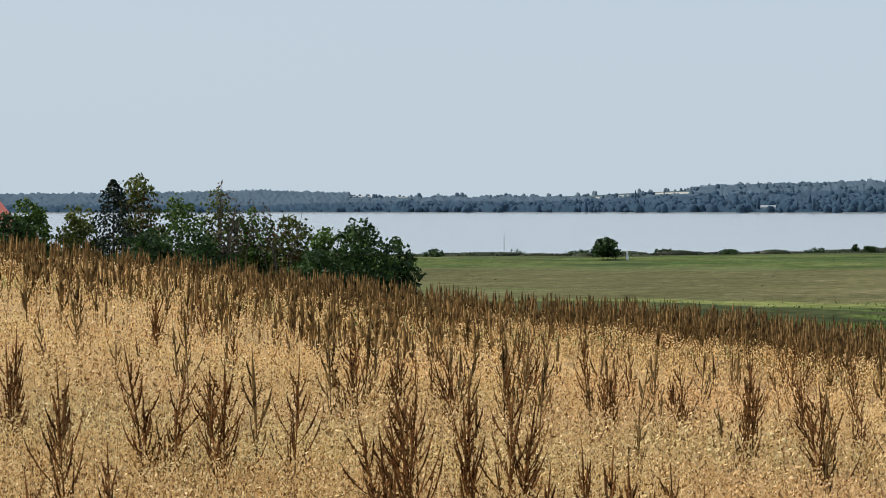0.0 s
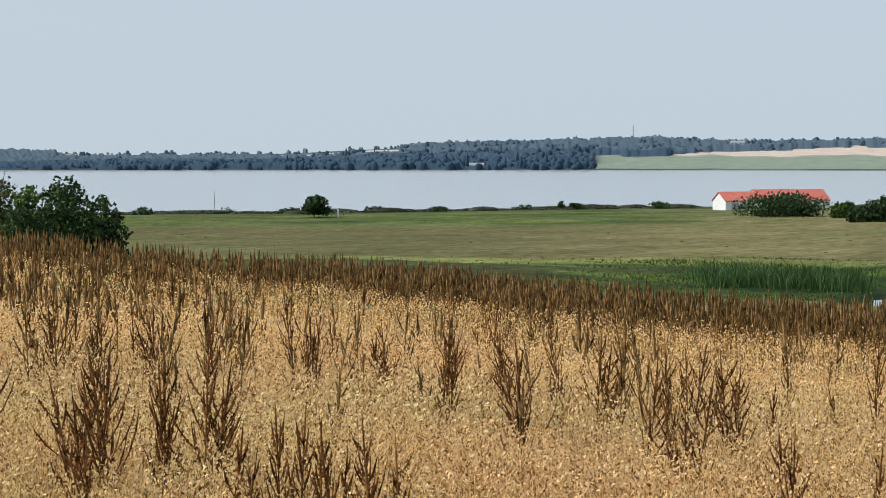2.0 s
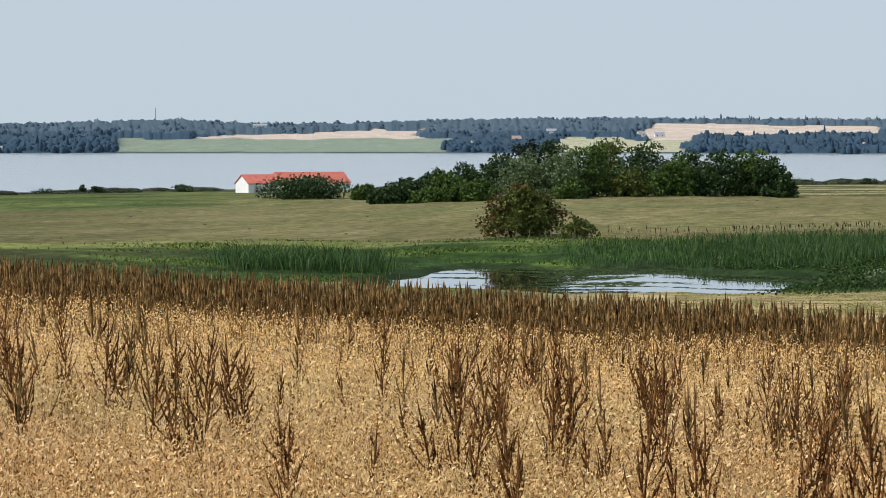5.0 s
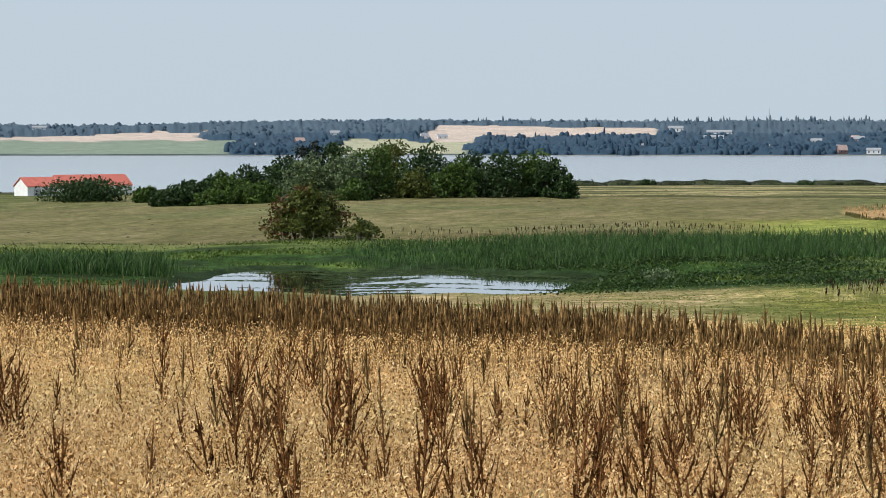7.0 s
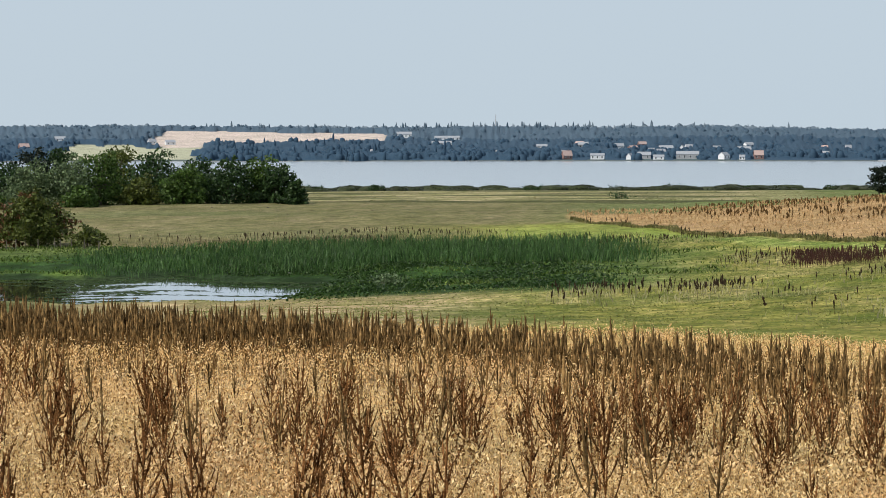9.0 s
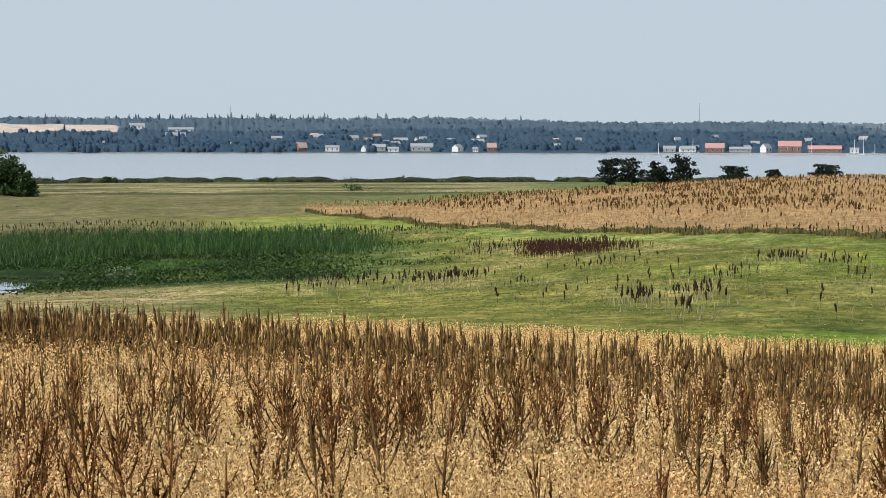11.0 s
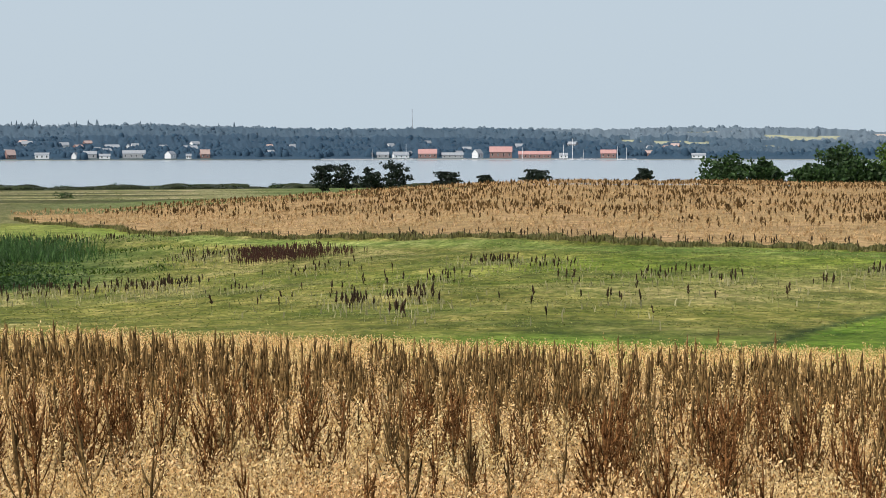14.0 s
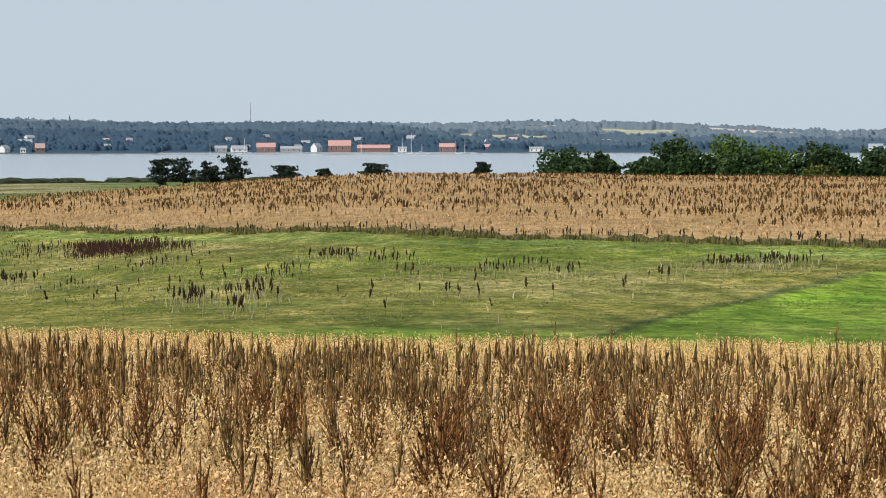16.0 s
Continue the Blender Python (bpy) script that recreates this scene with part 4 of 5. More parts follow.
for i, (a, r, w, h) in enumerate(((47.05, 384, 3.4, 4.6), (47.75, 386, 4.6, 4.5), (48.4, 384, 3.4, 3.6), (49.15, 384, 4.4, 4.0), (50.6, 392, 4.6, 2.6), (51.6, 396, 2.6, 1.8), (53.0, 396, 4.8, 2.5), (56.0, 398, 3.2, 2.6))):
    pine(a, r, w * 1.5, h * 1.42, 240 + i, "wind-shaped dark pine with flat crown behind the oat field" if h > 3 else "low flat dark pine scrub behind the oat field")
for i, (a, r, w, h, mt) in enumerate(((58.4, 398, 8, 5.6, M_LEAF_DARK), (59.4, 400, 4.5, 5.0, M_LEAF_DARK), (60.6, 402, 6, 4.2, M_LEAF_DARK), (61.4, 410, 8, 7.8, M_LEAF_DARK), (62.0, 398, 7, 5.4, M_LEAF_DARK), (62.9, 406, 10, 8.2, M_LEAF),
                                     (64.0, 404, 8.5, 6.6, M_LEAF), (63.3, 394, 7, 5.0, M_LEAF_DARK), (65.3, 404, 8.5, 7.2, M_LEAF_DARK), (66.0, 400, 5, 5.6, M_LEAF_DARK), (66.9, 402, 7.5, 6.2, M_LEAF_DARK), (65.4, 392, 5, 3.0, M_LEAF_OLIVE), (68.2, 402, 8, 6.6, M_LEAF_DARK), (61.0, 392, 5, 3.6, M_LEAF_DARK))):
    tree("field_tree", a, r, w * 1.55, h * 1.1, mt, "bushy green tree behind the second oat field", "tree", 260 + i, 2900, 0.52, 0.0, 2, "trees behind the second field", 10, None, False, True)
tree("shrub", 39.97, 532, 7.0, 1.9, M_LEAF_DARK, "low dark shrub in the meadow", "bush", 290, 260, 0.3, 0.0, 2)
tree("shrub", 33.5, 172, 3.4, 1.5, M_LEAF_WILLOW, "pale willow shrub beside the wet ground", "bush", 291, 500, 0.18, 0.0, 4)

# ---- bare dead branches above the hedge ----
def bare_shrub(az, r, h, seed):
    g = np.random.default_rng(seed)
    top = new("bare_shrub")
    top.matrix_basis = Matrix.Translation(on_ground(az, r))
    tagged(top, "dead shrub with bare dark twigs in the hedge", "bush", "hedge on the brow")
    stems, twigs = [], []
    for k in range(5):
        foot = g.normal(0, 0.15, 3) * np.array([1, 1, 0])
        tip = np.array([g.normal(0, 0.75), g.normal(0, 0.75), h * g.uniform(0.75, 1.0)])
        stems.append(tube(foot, tip, 0.035, 0.012, 5))
        for m in range(9):
            t = g.uniform(0.45, 0.98)
            p = foot + (tip - foot) * t
            e = p + np.array([g.normal(0, 0.28), g.normal(0, 0.28), g.uniform(0.1, 0.5)])
            twigs.append(tube(p, e, 0.014, 0.005, 3))
            twigs.append(quads(np.stack([e, (p + e) / 2]) + g.normal(0, 0.04, (2, 3)), g.normal(0, 0.035, (2, 3)), g.normal(0, 0.035, (2, 3))))
    part_np("crown", *joined(stems + twigs), M_BARK, top)


bare_shrub(-6.1, 95, 5.0, 501)
bare_shrub(-5.75, 95.5, 4.5, 503)
bare_shrub(-4.5, 94, 4.3, 502)

# ---- scrub along the shore ----
g_scrub = np.random.default_rng(5)
for i in range(30):
    a = -13 + i * 2.1 + g_scrub.uniform(-0.4, 0.4)
    if 15.2 < a < 19.6:
        continue
    R = float(shore_r(a)) - g_scrub.uniform(22, 45)
    tree("shore_shrub", a, R, g_scrub.uniform(5, 11), g_scrub.uniform(1.2, 2.2), M_LEAF_DARK, "low dark shrub on the shore bank", "bush", 300 + i, 700, 0.42, 0.0, 1, "shore shrubs", 6)


def shore_scrub():
    """Low rounded mounds of dark scrub, run together along the bank, with leafy skins."""
    g = np.random.default_rng(19)
    domes, skins = [], []
    t, rings, sides = np.linspace(0, 1, 4), 4, 10
    th = np.arange(sides) * 2 * np.pi / sides
    i, j = np.meshgrid(np.arange(rings - 1), np.arange(sides), indexing="ij")
    k = (j + 1) % sides
    F = np.stack([i * sides + j, i * sides + k, (i + 1) * sides + k, (i + 1) * sides + j], -1).reshape(-1, 4)
    for a in np.sort(g.uniform(-14, 53, 330)):
        if 14.9 < a < 19.9 or (a < 14 and np.sin(a * 2.3) * np.sin(a * 0.71 + 1) + 0.4 * np.sin(a * 5.1) < -0.15):
            continue
        c = on_ground(a, float(shore_r(a)) - g.uniform(22, 42))
        w, dp, h = g.uniform(3.0, 9.0), g.uniform(2.0, 4.0), g.uniform(0.6, 1.55) * (1 + 0.35 * smooth(20, 30, a))
        out, up = np.cos(np.pi / 2 * t * 0.98) ** 0.7, np.sin(np.pi / 2 * t) * h
        side = np.array([math.cos(radians(a)), -math.sin(radians(a)), 0])
        fore = np.array([math.sin(radians(a)), math.cos(radians(a)), 0])
        knob = g.uniform(0.8, 1.15, (rings, sides, 1))
        ring = np.cos(th)[:, None] * side * w + np.sin(th)[:, None] * fore * dp
        v = c + ring[None] * out[:, None, None] * knob + np.array([0, 0, 1.0]) * (up[:, None, None] * knob - 0.15)
        domes.append((v.reshape(-1, 3), F))
        n = int(20 * w)
        d = unit(n) * np.array([1, 1, 0.9])
        d[:, 2] = np.abs(d[:, 2])
        skins.append(leaf_quads(c + d[:, :1] * side * w + d[:, 1:2] * fore * dp + np.array([0, 0, 1.0]) * d[:, 2:] * h, 0.42))
    v, f = joined(domes + skins)
    return tagged(new("shore_scrub", mesh_np("shore_scrub", v, f, M_SCRUB)), "low mounds of dark green scrub along the shore", "scrub", kind="stuff")


shore_scrub()


def blades(az, r, tall, wide, mat, name, label, category, lean=0.12, bend=0.25):
    """Upright grass or reed blades, two quads each, tapering."""
    p = on_ground(az, r)
    n = len(p)
    a = rng.uniform(0, 2 * np.pi, n)
    s = np.stack([np.cos(a), np.sin(a), np.zeros(n)], 1) * (wide * rng.uniform(0.7, 1.3, n) / 2)[:, None]
    b = rng.uniform(0, 2 * np.pi, n)
    o = np.stack([np.cos(b), np.sin(b), np.zeros(n)], 1)
    h = tall * rng.uniform(0.65, 1.1, n)
    m = p + o * (h * lean)[:, None] * rng.uniform(0, 1, (n, 1)) + np.stack([0 * h, 0 * h, h * 0.6], 1)
    t = m + o * (h * bend)[:, None] * rng.uniform(0, 1, (n, 1)) + np.stack([0 * h, 0 * h, h * 0.4], 1)
    p = p - np.array([0, 0, 0.04])
    v = np.stack([p - s, p + s, m + s * 0.8, m - s * 0.8, t + s * 0.12, t - s * 0.12], 1).reshape(-1, 3)
    k = (np.arange(n) * 6)[:, None]
    f = np.stack([k + np.array([0, 1, 2, 3]), k + np.array([3, 2, 4, 5])], 1).reshape(-1, 4)
    return tagged(new(name, mesh_np(name, v, f, mat)), label, category, kind="stuff")


def near_patch(n, a0, a1, r0, r1, test):
    az, r = wedge(n, a0, a1, r0, r1)
    p = polar(az, r)
    keep = rng.uniform(size=n) < test(az, r, p[:, 0], p[:, 1])
    return az[keep], r[keep]


# bulrushes on the far bank and at both ends of the pond
az, r = near_patch(62000, 14.5, 42, 188, 243, lambda a, r, x, y: smooth(0.97, 1.03, pond_d(a, r)) * np.maximum(
    smooth(199, 204, r) * smooth(240, 230, r + 3 * wave(x, y, 7)) * smooth(24.6, 25.4, a) * smooth(41.5, 38.5, a + (r - 215) * 0.03) * (0.45 + 0.55 * smooth(26, 30, a)),
    smooth(190, 193, r) * smooth(208, 204, r) * smooth(14.8, 16, a) * smooth(20.2, 19.4, a)))
blades(az, r, np.where(az < 22, 1.7, 0.75 + 0.50 * smooth(27, 33, az)) * (1 + 0.40 * np.sin(az * 9 + r * 0.3) * np.sin(az * 3.7 - r * 0.5)) * rng.uniform(0.75, 1.15, len(az)), np.where(az < 22, 0.10, 0.07), M_REED, "bulrushes", "tall dark green bulrushes round the pond", "reeds", 0.3, 0.5)
# coarse grass on the wet ground
az, r = near_patch(78000, 4, 46, 150, 246, lambda a, r, x, y: smooth(1.04, 1.2, pond_d(a, r)) * (0.10 + 0.90 * smooth(-0.2, 0.4, wave(a * 6, r * 3, 13, 5.0))) * smooth(45, 38, a) * (0.05 + 0.95 * smooth(11, 16, a)) * smooth(160, 172, r + 3 * wave(x, y, 5)))
blades(az, r, 0.16 + 0.20 * smooth(0.0, 0.7, wave(az * 6, r * 3, 13, 5.0)), 0.13, M_GRASS_WET, "wet_grass", "rank green grass on the wet ground by the pond", "grass", 0.9, 1.3)
# lush low herbs between the reeds and the pasture
az, r = near_patch(76000, 29, 42, 150, 214, lambda a, r, x, y: smooth(1.02, 1.10, pond_d(a, r)) * smooth(153, 162, r + 4 * wave(x, y, 8)) * smooth(41, 37, a) * smooth(-0.5, 0.35, wave(x, y, 4.2, 0.7)))
p = on_ground(az, r)
p[:, 2] += rng.uniform(0, 0.55, len(az)) * (0.6 + 0.4 * wave(p[:, 0], p[:, 1], 2.0))
tagged(new("wet_herbs", mesh_np("wet_herbs", *leaf_quads(p, 0.18, 0.4), M_HERB)), "lush dark green herbs on the marshy ground", "plants", kind="stuff")
# pasture grass, in tufts
az, r = near_patch(95000, 28, 72, 50.5, 185, lambda a, r, x, y: smooth(edge_r(a) + 0.6, edge_r(a) + 2, r) * (~field_two(a, r)) * (0.25 + 0.75 * smooth(-0.2, 0.5, wave(x, y, 3.0))) * smooth(1.15, 1.35, pond_d(a, r)))
half = rng.uniform(size=len(az)) < 0.75
near = np.clip(r / 120, 0.4, 1.0)       # smaller towards the camera, so near blades don't show as strokes
blades(az[half], r[half], 0.07 * near[half], 0.08 * near[half], M_GRASS, "pasture_grass", "yellow-green grazed pasture grass in tufts", "grass", 2.4, 3.2)
blades(az[~half], r[~half], 0.055 * near[~half], 0.09 * near[~half], M_TUFT, "pasture_tufts", "darker green tufts in the grazed pasture", "grass", 2.6, 3.4)
# brown stubble of the cut meadow
az, r = near_patch(16000, -2, 42, 244, 420, lambda a, r, x, y: 0.3 + 0.6 * smooth(-0.4, 0.6, wave(x, y, 11)))
blades(az, r, 0.07, 0.14, M_GRASS_DRY, "meadow_grass", "short browned grass of the cut meadow", "grass", 0.5, 0.8)
# rough bank along the shore
az, r = near_patch(16000, -14, 52, 430, 770, lambda a, r, x, y: smooth(425, 440, r) * (r < shore_r(a) - 18) * smooth(-0.5, 0.6, wave(x, y, 16)))
blades(az, r, 0.12, 0.34, M_BAULK, "shore_grass", "rough dark grass on the shore bank", "grass", 0.4, 0.6)

# ---- docks in the pasture ----
CLUMPS = (  # heading, distance, half-width in degrees, half-depth in metres, count
    (38.4, 247, 0.9, 5, 40), (39.9, 244, 0.8, 5, 36), (39.1, 231, 1.2, 5, 44), (41.5, 237, 1.6, 6, 46), (42.0, 145, 1.6, 6, 70), (43.0, 144, 0.8, 4, 30), (39.4, 147, 1.3, 6, 56), (48.2, 96, 0.6, 3, 22), (49.7, 102, 0.7, 3, 30), (49.4, 82, 0.3, 2, 8),
    (52.0, 149, 0.7, 4, 40), (53.4, 142, 0.9, 5, 26), (54.0, 114, 0.4, 3, 6), (56.1, 119, 0.5, 4, 9), (44.7, 132, 0.5, 3, 8), (38.7, 136, 0.7, 4, 12), (58.4, 114, 0.5, 3, 8), (44.6, 197, 1.0, 6, 40), (43.5, 190, 1.1, 6, 46), (63.1, 122, 0.8, 4, 34), (64.6, 126, 0.8, 4, 34), (61.1, 109, 0.3, 3, 5), (60.3, 98, 0.2, 2, 3),
    (32.9, 262, 1.8, 6, 60), (35.2, 258, 1.8, 6, 70), (30.0, 256, 1.6, 5, 50), (27.4, 252, 1.2, 4, 30), (32.4, 246, 2.5, 5, 60), (57.2, 124, 1.5, 8, 16), (50.8, 125, 1.5, 12, 18), (46.5, 150, 2.0, 12, 24), (47.0, 110, 3.0, 16, 20), (54.5, 95, 4.0, 16, 16))
ca = np.concatenate([np.random.default_rng(i).normal(a, wd * 0.55, n) for i, (a, d, wd, dp, n) in enumerate(CLUMPS)])
cr = np.concatenate([np.random.default_rng(90 + i).normal(d, dp * 0.55, n) for i, (a, d, wd, dp, n) in enumerate(CLUMPS)])
v, f = scatter([dock_whole(0.80, 7, 4, 0.036, 90 + i, 3, 0.8) for i in range(6)], on_ground(ca, cr), rng.uniform(0.6, 1.1, len(ca)), 0.05)
tagged(new("pasture_docks", mesh_np("pasture_docks", v, f, M_DOCK_GREY)), "dark dead dock stalks scattered over the pasture", "plants", kind="stuff")
# pale dry grass between them
ka = np.repeat(ca, 4) + rng.normal(0, 0.55, 4 * len(ca))
kr = np.repeat(cr, 4) + rng.normal(0, 5.0, 4 * len(ca))
blades(ka, kr, 0.36, 0.07, M_BENT, "dry_grass", "pale dry grass stalks among the pasture docks", "grass", 0.25, 0.4)
# one dense dark stand of them
az, r = near_patch(3600, 44.2, 48.4, 180, 196, lambda a, r, x, y: smooth(44.3, 45.2, a) * smooth(48.2, 46.2, a + (r - 188) * 0.08) * (0.55 + 0.45 * wave(x, y, 1.6)))
v, f = scatter([dock_whole(0.95, 5, 3, 0.03, 96 + i, 3, 0.7) for i in range(5)], on_ground(az, r), rng.uniform(0.5, 1.0, len(az)), 0.05)
tagged(new("dock_stand", mesh_np("dock_stand", v, f, M_DOCK_RED)), "dense dark red stand of docks in the pasture", "plants", kind="stuff")

# ---- second oat field ----
az, r = near_patch(36000, 38.5, 72, 146, 386, lambda a, r, x, y: field_two(a, r) * np.clip(260 / r, 0, 1))
v, f = scatter([stalks(4, 0.26, 0.12, 0.8, 0, 40 + i) for i in range(6)], on_ground(az, r), rng.uniform(0.8, 1.15, len(az)), 0.12)
tagged(new("oat_crop", mesh_np("oat_crop", v, f, M_OAT_BROWNER)), "ripe pale oats on the rise behind the pasture", "crop", kind="stuff")
az, r = near_patch(28000, 38.5, 72, 146, 386, lambda a, r, x, y: field_two(a, r) * smooth(0.10, 0.30, (r - np.interp(a, [38.5, 47, 54, 66, 72], [305, 215, 186, 154, 148])) / 150 + 0.05 * wave(x, y, 9)) * np.clip(0.42 + 0.75 * wave(a * 4.2, r, 6.0), 0.06, 1) * np.clip(230 / r, 0.5, 1) * 0.95)
v, f = scatter([dock_whole(1.08, 4, 3, 0.085, 110 + i, 3, 1.3) for i in range(6)], on_ground(az, r), rng.uniform(0.75, 1.15, len(az)), 0.05)
tagged(new("dock_scatter", mesh_np("dock_scatter", v, f, M_DOCK_FAR)), "brown docks scattered through the second oat field", "plants", kind="stuff")
# the dark grassy baulk along its lower side
def lower_side(a):
    return np.interp(a, [38.5, 40, 43, 47, 54, 58, 66, 72], [305, 280, 245, 215, 186, 175, 154, 148])


az = rng.uniform(38.6, 72, 13000)
r = lower_side(az) + 1.5 - rng.uniform(0, 7.0, len(az)) * (0.75 + 0.15 * np.sin(az * 5) + 0.1 * np.sin(az * 17))
blades(az, r, 0.40 + 0.2 * np.sin(az * 7) * np.sin(az * 2.3), 0.13, M_BAULK, "baulk_grass", "dark rough grass along the edge of the second field", "grass", 0.3, 0.4)
az = rng.uniform(38.6, 72, 240)
v, f = scatter([dock_whole(1.0, 4, 3, 0.04, 130 + i, 3, 1.0) for i in range(4)], on_ground(az, lower_side(az) - rng.uniform(0, 6, len(az))), rng.uniform(0.6, 1.2, len(az)), 0.05)
tagged(new("baulk_docks", mesh_np("baulk_docks", v, f, M_DOCK_GREY)), "dark docks along the grassy edge of the second field", "plants", kind="stuff")

# ---- pond weed ----
# weed thickened mid-pond, where it also stands in for the tree's dark reflection
az, r = near_patch(24000, 19, 33, 162, 207, lambda a, r, x, y: (pond_d(a, r) < 1.0) * smooth(0.0, 0.5, np.sin(r * 1.3 + 2 * np.sin(a * 1.1) + 3 * wave(x, y, 8, 1.0)) * 0.55 + 0.8 * wave(a * 5, r * 4, 9, 2.0) + 0.9 * smooth(23.6, 24.6, a) * smooth(27.5, 26.0, a) + 0.35 * smooth(25, 29, a) + 0.5 * smooth(188, 198, r) - 0.50) * smooth(165, 174, r))
p = polar(az, r, POND_Z + 0.006 + 0.004 * rng.uniform(size=len(az)))
t = -np.radians(az) + rng.normal(0, 0.35, len(az))      # turned across the line of sight, to show as level lines
s = rng.uniform(0.12, 0.32, len(az))[:, None]
u = np.stack([np.cos(t), np.sin(t), 0 * t], 1) * s
w = np.stack([-np.sin(t), np.cos(t), 0 * t], 1) * s * 0.45
tagged(new("pond_weed", mesh_np("pond_weed", *quads(p, u, w), M_WEED)), "dark floating leaves on the pond", "water plants", kind="stuff")

# ---- molehills in the cut meadow ----
az, r = wedge(30, 0, 34, 255, 400)
hill = [(-0.35, -0.3, 0), (0.33, -0.34, 0), (0.38, 0.3, 0), (-0.3, 0.36, 0), (-0.14, -0.1, 0.26), (0.13, -0.14, 0.24), (0.15, 0.12, 0.27), (-0.12, 0.13, 0.23)]
hf = np.array([(0, 1, 5, 4), (1, 2, 6, 5), (2, 3, 7, 6), (3, 0, 4, 7), (4, 5, 6, 7)])
v, f = scatter([(np.array(hill), hf)], on_ground(az, r) - np.array([0, 0, 0.03]), rng.uniform(0.35, 0.85, len(az)), 0.02)
tagged(new("molehills", mesh_np("molehills", v, f, M_SOIL)), "dark molehills scattered over the cut meadow", "molehills", kind="stuff")


# ---- buildings ----
def box_bm(x0, x1, y0, y1, z0, z1, bevel=0.0):
    bm = bmesh.new()
    bmesh.ops.create_cube(bm, size=1.0, matrix=Matrix.Translation(((x0 + x1) / 2, (y0 + y1) / 2, (z0 + z1) / 2)) @ Matrix.Diagonal((x1 - x0, y1 - y0, z1 - z0, 1)))
    if bevel:
        bmesh.ops.bevel(bm, geom=bm.edges[:], offset=bevel, segments=1, affect="EDGES")
    return bm


def gable_walls(x0, x1, d, h, ridge):
    """Walls with gables at both ends, from x0 to x1, d deep, open below the roof."""
    bm = bmesh.new()
    y = d / 2
    pts = [(x0, -y, 0), (x1, -y, 0), (x1, y, 0), (x0, y, 0), (x0, -y, h), (x1, -y, h), (x1, y, h), (x0, y, h), (x0, 0, ridge), (x1, 0, ridge)]
    v = [bm.verts.new(p) for p in pts]
    for f in ((0, 1, 5, 4), (1, 2, 6, 9, 5), (2, 3, 7, 6), (3, 0, 4, 8, 7), (3, 2, 1, 0)):
        bm.faces.new([v[i] for i in f])
    return bm


def gable_roof(x0, x1, d, h, ridge, over=0.35, thick=0.18):
    """Two roof slopes with thickness and overhang."""
    bm = bmesh.new()
    y = d / 2
    k = (ridge - h) / y
    a, b = x0 - over, x1 + over
    prof = [(-y - over, h - k * over), (0, ridge), (y + over, h - k * over), (y + over, h - k * over + thick), (0, ridge + thick), (-y - over, h - k * over + thick)]
    v0 = [bm.verts.new((a, p, q)) for p, q in prof]
    v1 = [bm.verts.new((b, p, q)) for p, q in prof]
    for i in range(6):
        j = (i + 1) % 6
        bm.faces.new((v0[i], v0[j], v1[j], v1[i]))
    bm.faces.new((v0[0], v0[5], v0[4], v0[1]))
    bm.faces.new((v0[1], v0[4], v0[3], v0[2]))
    bm.faces.new((v1[0], v1[1], v1[4], v1[5]))
    bm.faces.new((v1[1], v1[2], v1[3], v1[4]))
    bmesh.ops.recalc_face_normals(bm, faces=bm.faces[:])
    return bm


def house(name, az, r, length, depth, wall, ridge, turn, m_wall, m_roof, label, category="house", group="", windows=3, chimney=True, lift=0.0):
    """A gabled building; turn: degrees from square to the line of sight."""
    top = new(name)
    g = on_ground(az, r)
    top.matrix_basis = Matrix.Translation(g + np.array([0, 0, lift])) @ pose(0, 0, 0, 0, 0, -az + turn)
    tagged(top, label, category, group)
    x = length / 2
    part("wall", gable_walls(-x, x, depth, wall, ridge), m_wall, top)
    part("roof", gable_roof(-x, x, depth, wall, ridge), m_roof, top)
    if chimney:
        part("chimney", box_bm(x * 0.35, x * 0.35 + 0.7, -0.35, 0.35, ridge - 0.4, ridge + 1.0, 0.05), M_BRICK, top)
    for k in range(windows):
        c = -x + length * (k + 0.5) / windows
        w = min(1.3, length / windows * 0.45)
        pane = part("window", box_bm(c - w / 2, c + w / 2, -depth / 2 - 0.06, -depth / 2 + 0.1, wall * 0.32, wall * 0.78, 0.02), M_DARK, top)
        part("frame", box_bm(c - w / 2 - 0.12, c + w / 2 + 0.12, -depth / 2 - 0.04, -depth / 2 + 0.08, wall * 0.32 - 0.12, wall * 0.78 + 0.12, 0.02), M_WHITE, pane)
    return top


def barn():
    top = new("barn")
    top.matrix_basis = Matrix.Translation(on_ground(17.2, 606) + np.array([0, 0, -0.1])) @ pose(0, 0, 0, 0, 0, -17.2 + 26)
    tagged(top, "long white barn with a stepped red roof by the shore", "barn")
    part("wall", gable_walls(-16.5, -6.0, 9.0, 2.9, 5.3), M_WHITE, top, "white rendered wall")
    part("wall", gable_walls(-5.99, 16.5, 9.6, 3.0, 5.9), M_WHITE, top, "white rendered wall")
    part("roof", gable_roof(-16.5, -6.3, 9.0, 2.9, 5.3, 0.3, 0.2), M_REDROOF, top, "lower red roof")
    part("roof", gable_roof(-5.9, 16.5, 9.6, 3.0, 5.9, 0.3, 0.2), M_REDROOF, top, "higher red roof")
    for c in (-13.5, -9.5):
        part("door", box_bm(c - 1.1, c + 1.1, -4.6, -4.4, 0.05, 2.3, 0.03), M_GREY, top, "grey board door")


barn()
house("shed", -13.9, 112, 7, 5, 2.3, 4.2, 35, M_SHED, M_REDROOF, "small red shed with an orange tiled roof behind the oats", "shed", "", 1, False, -0.2)

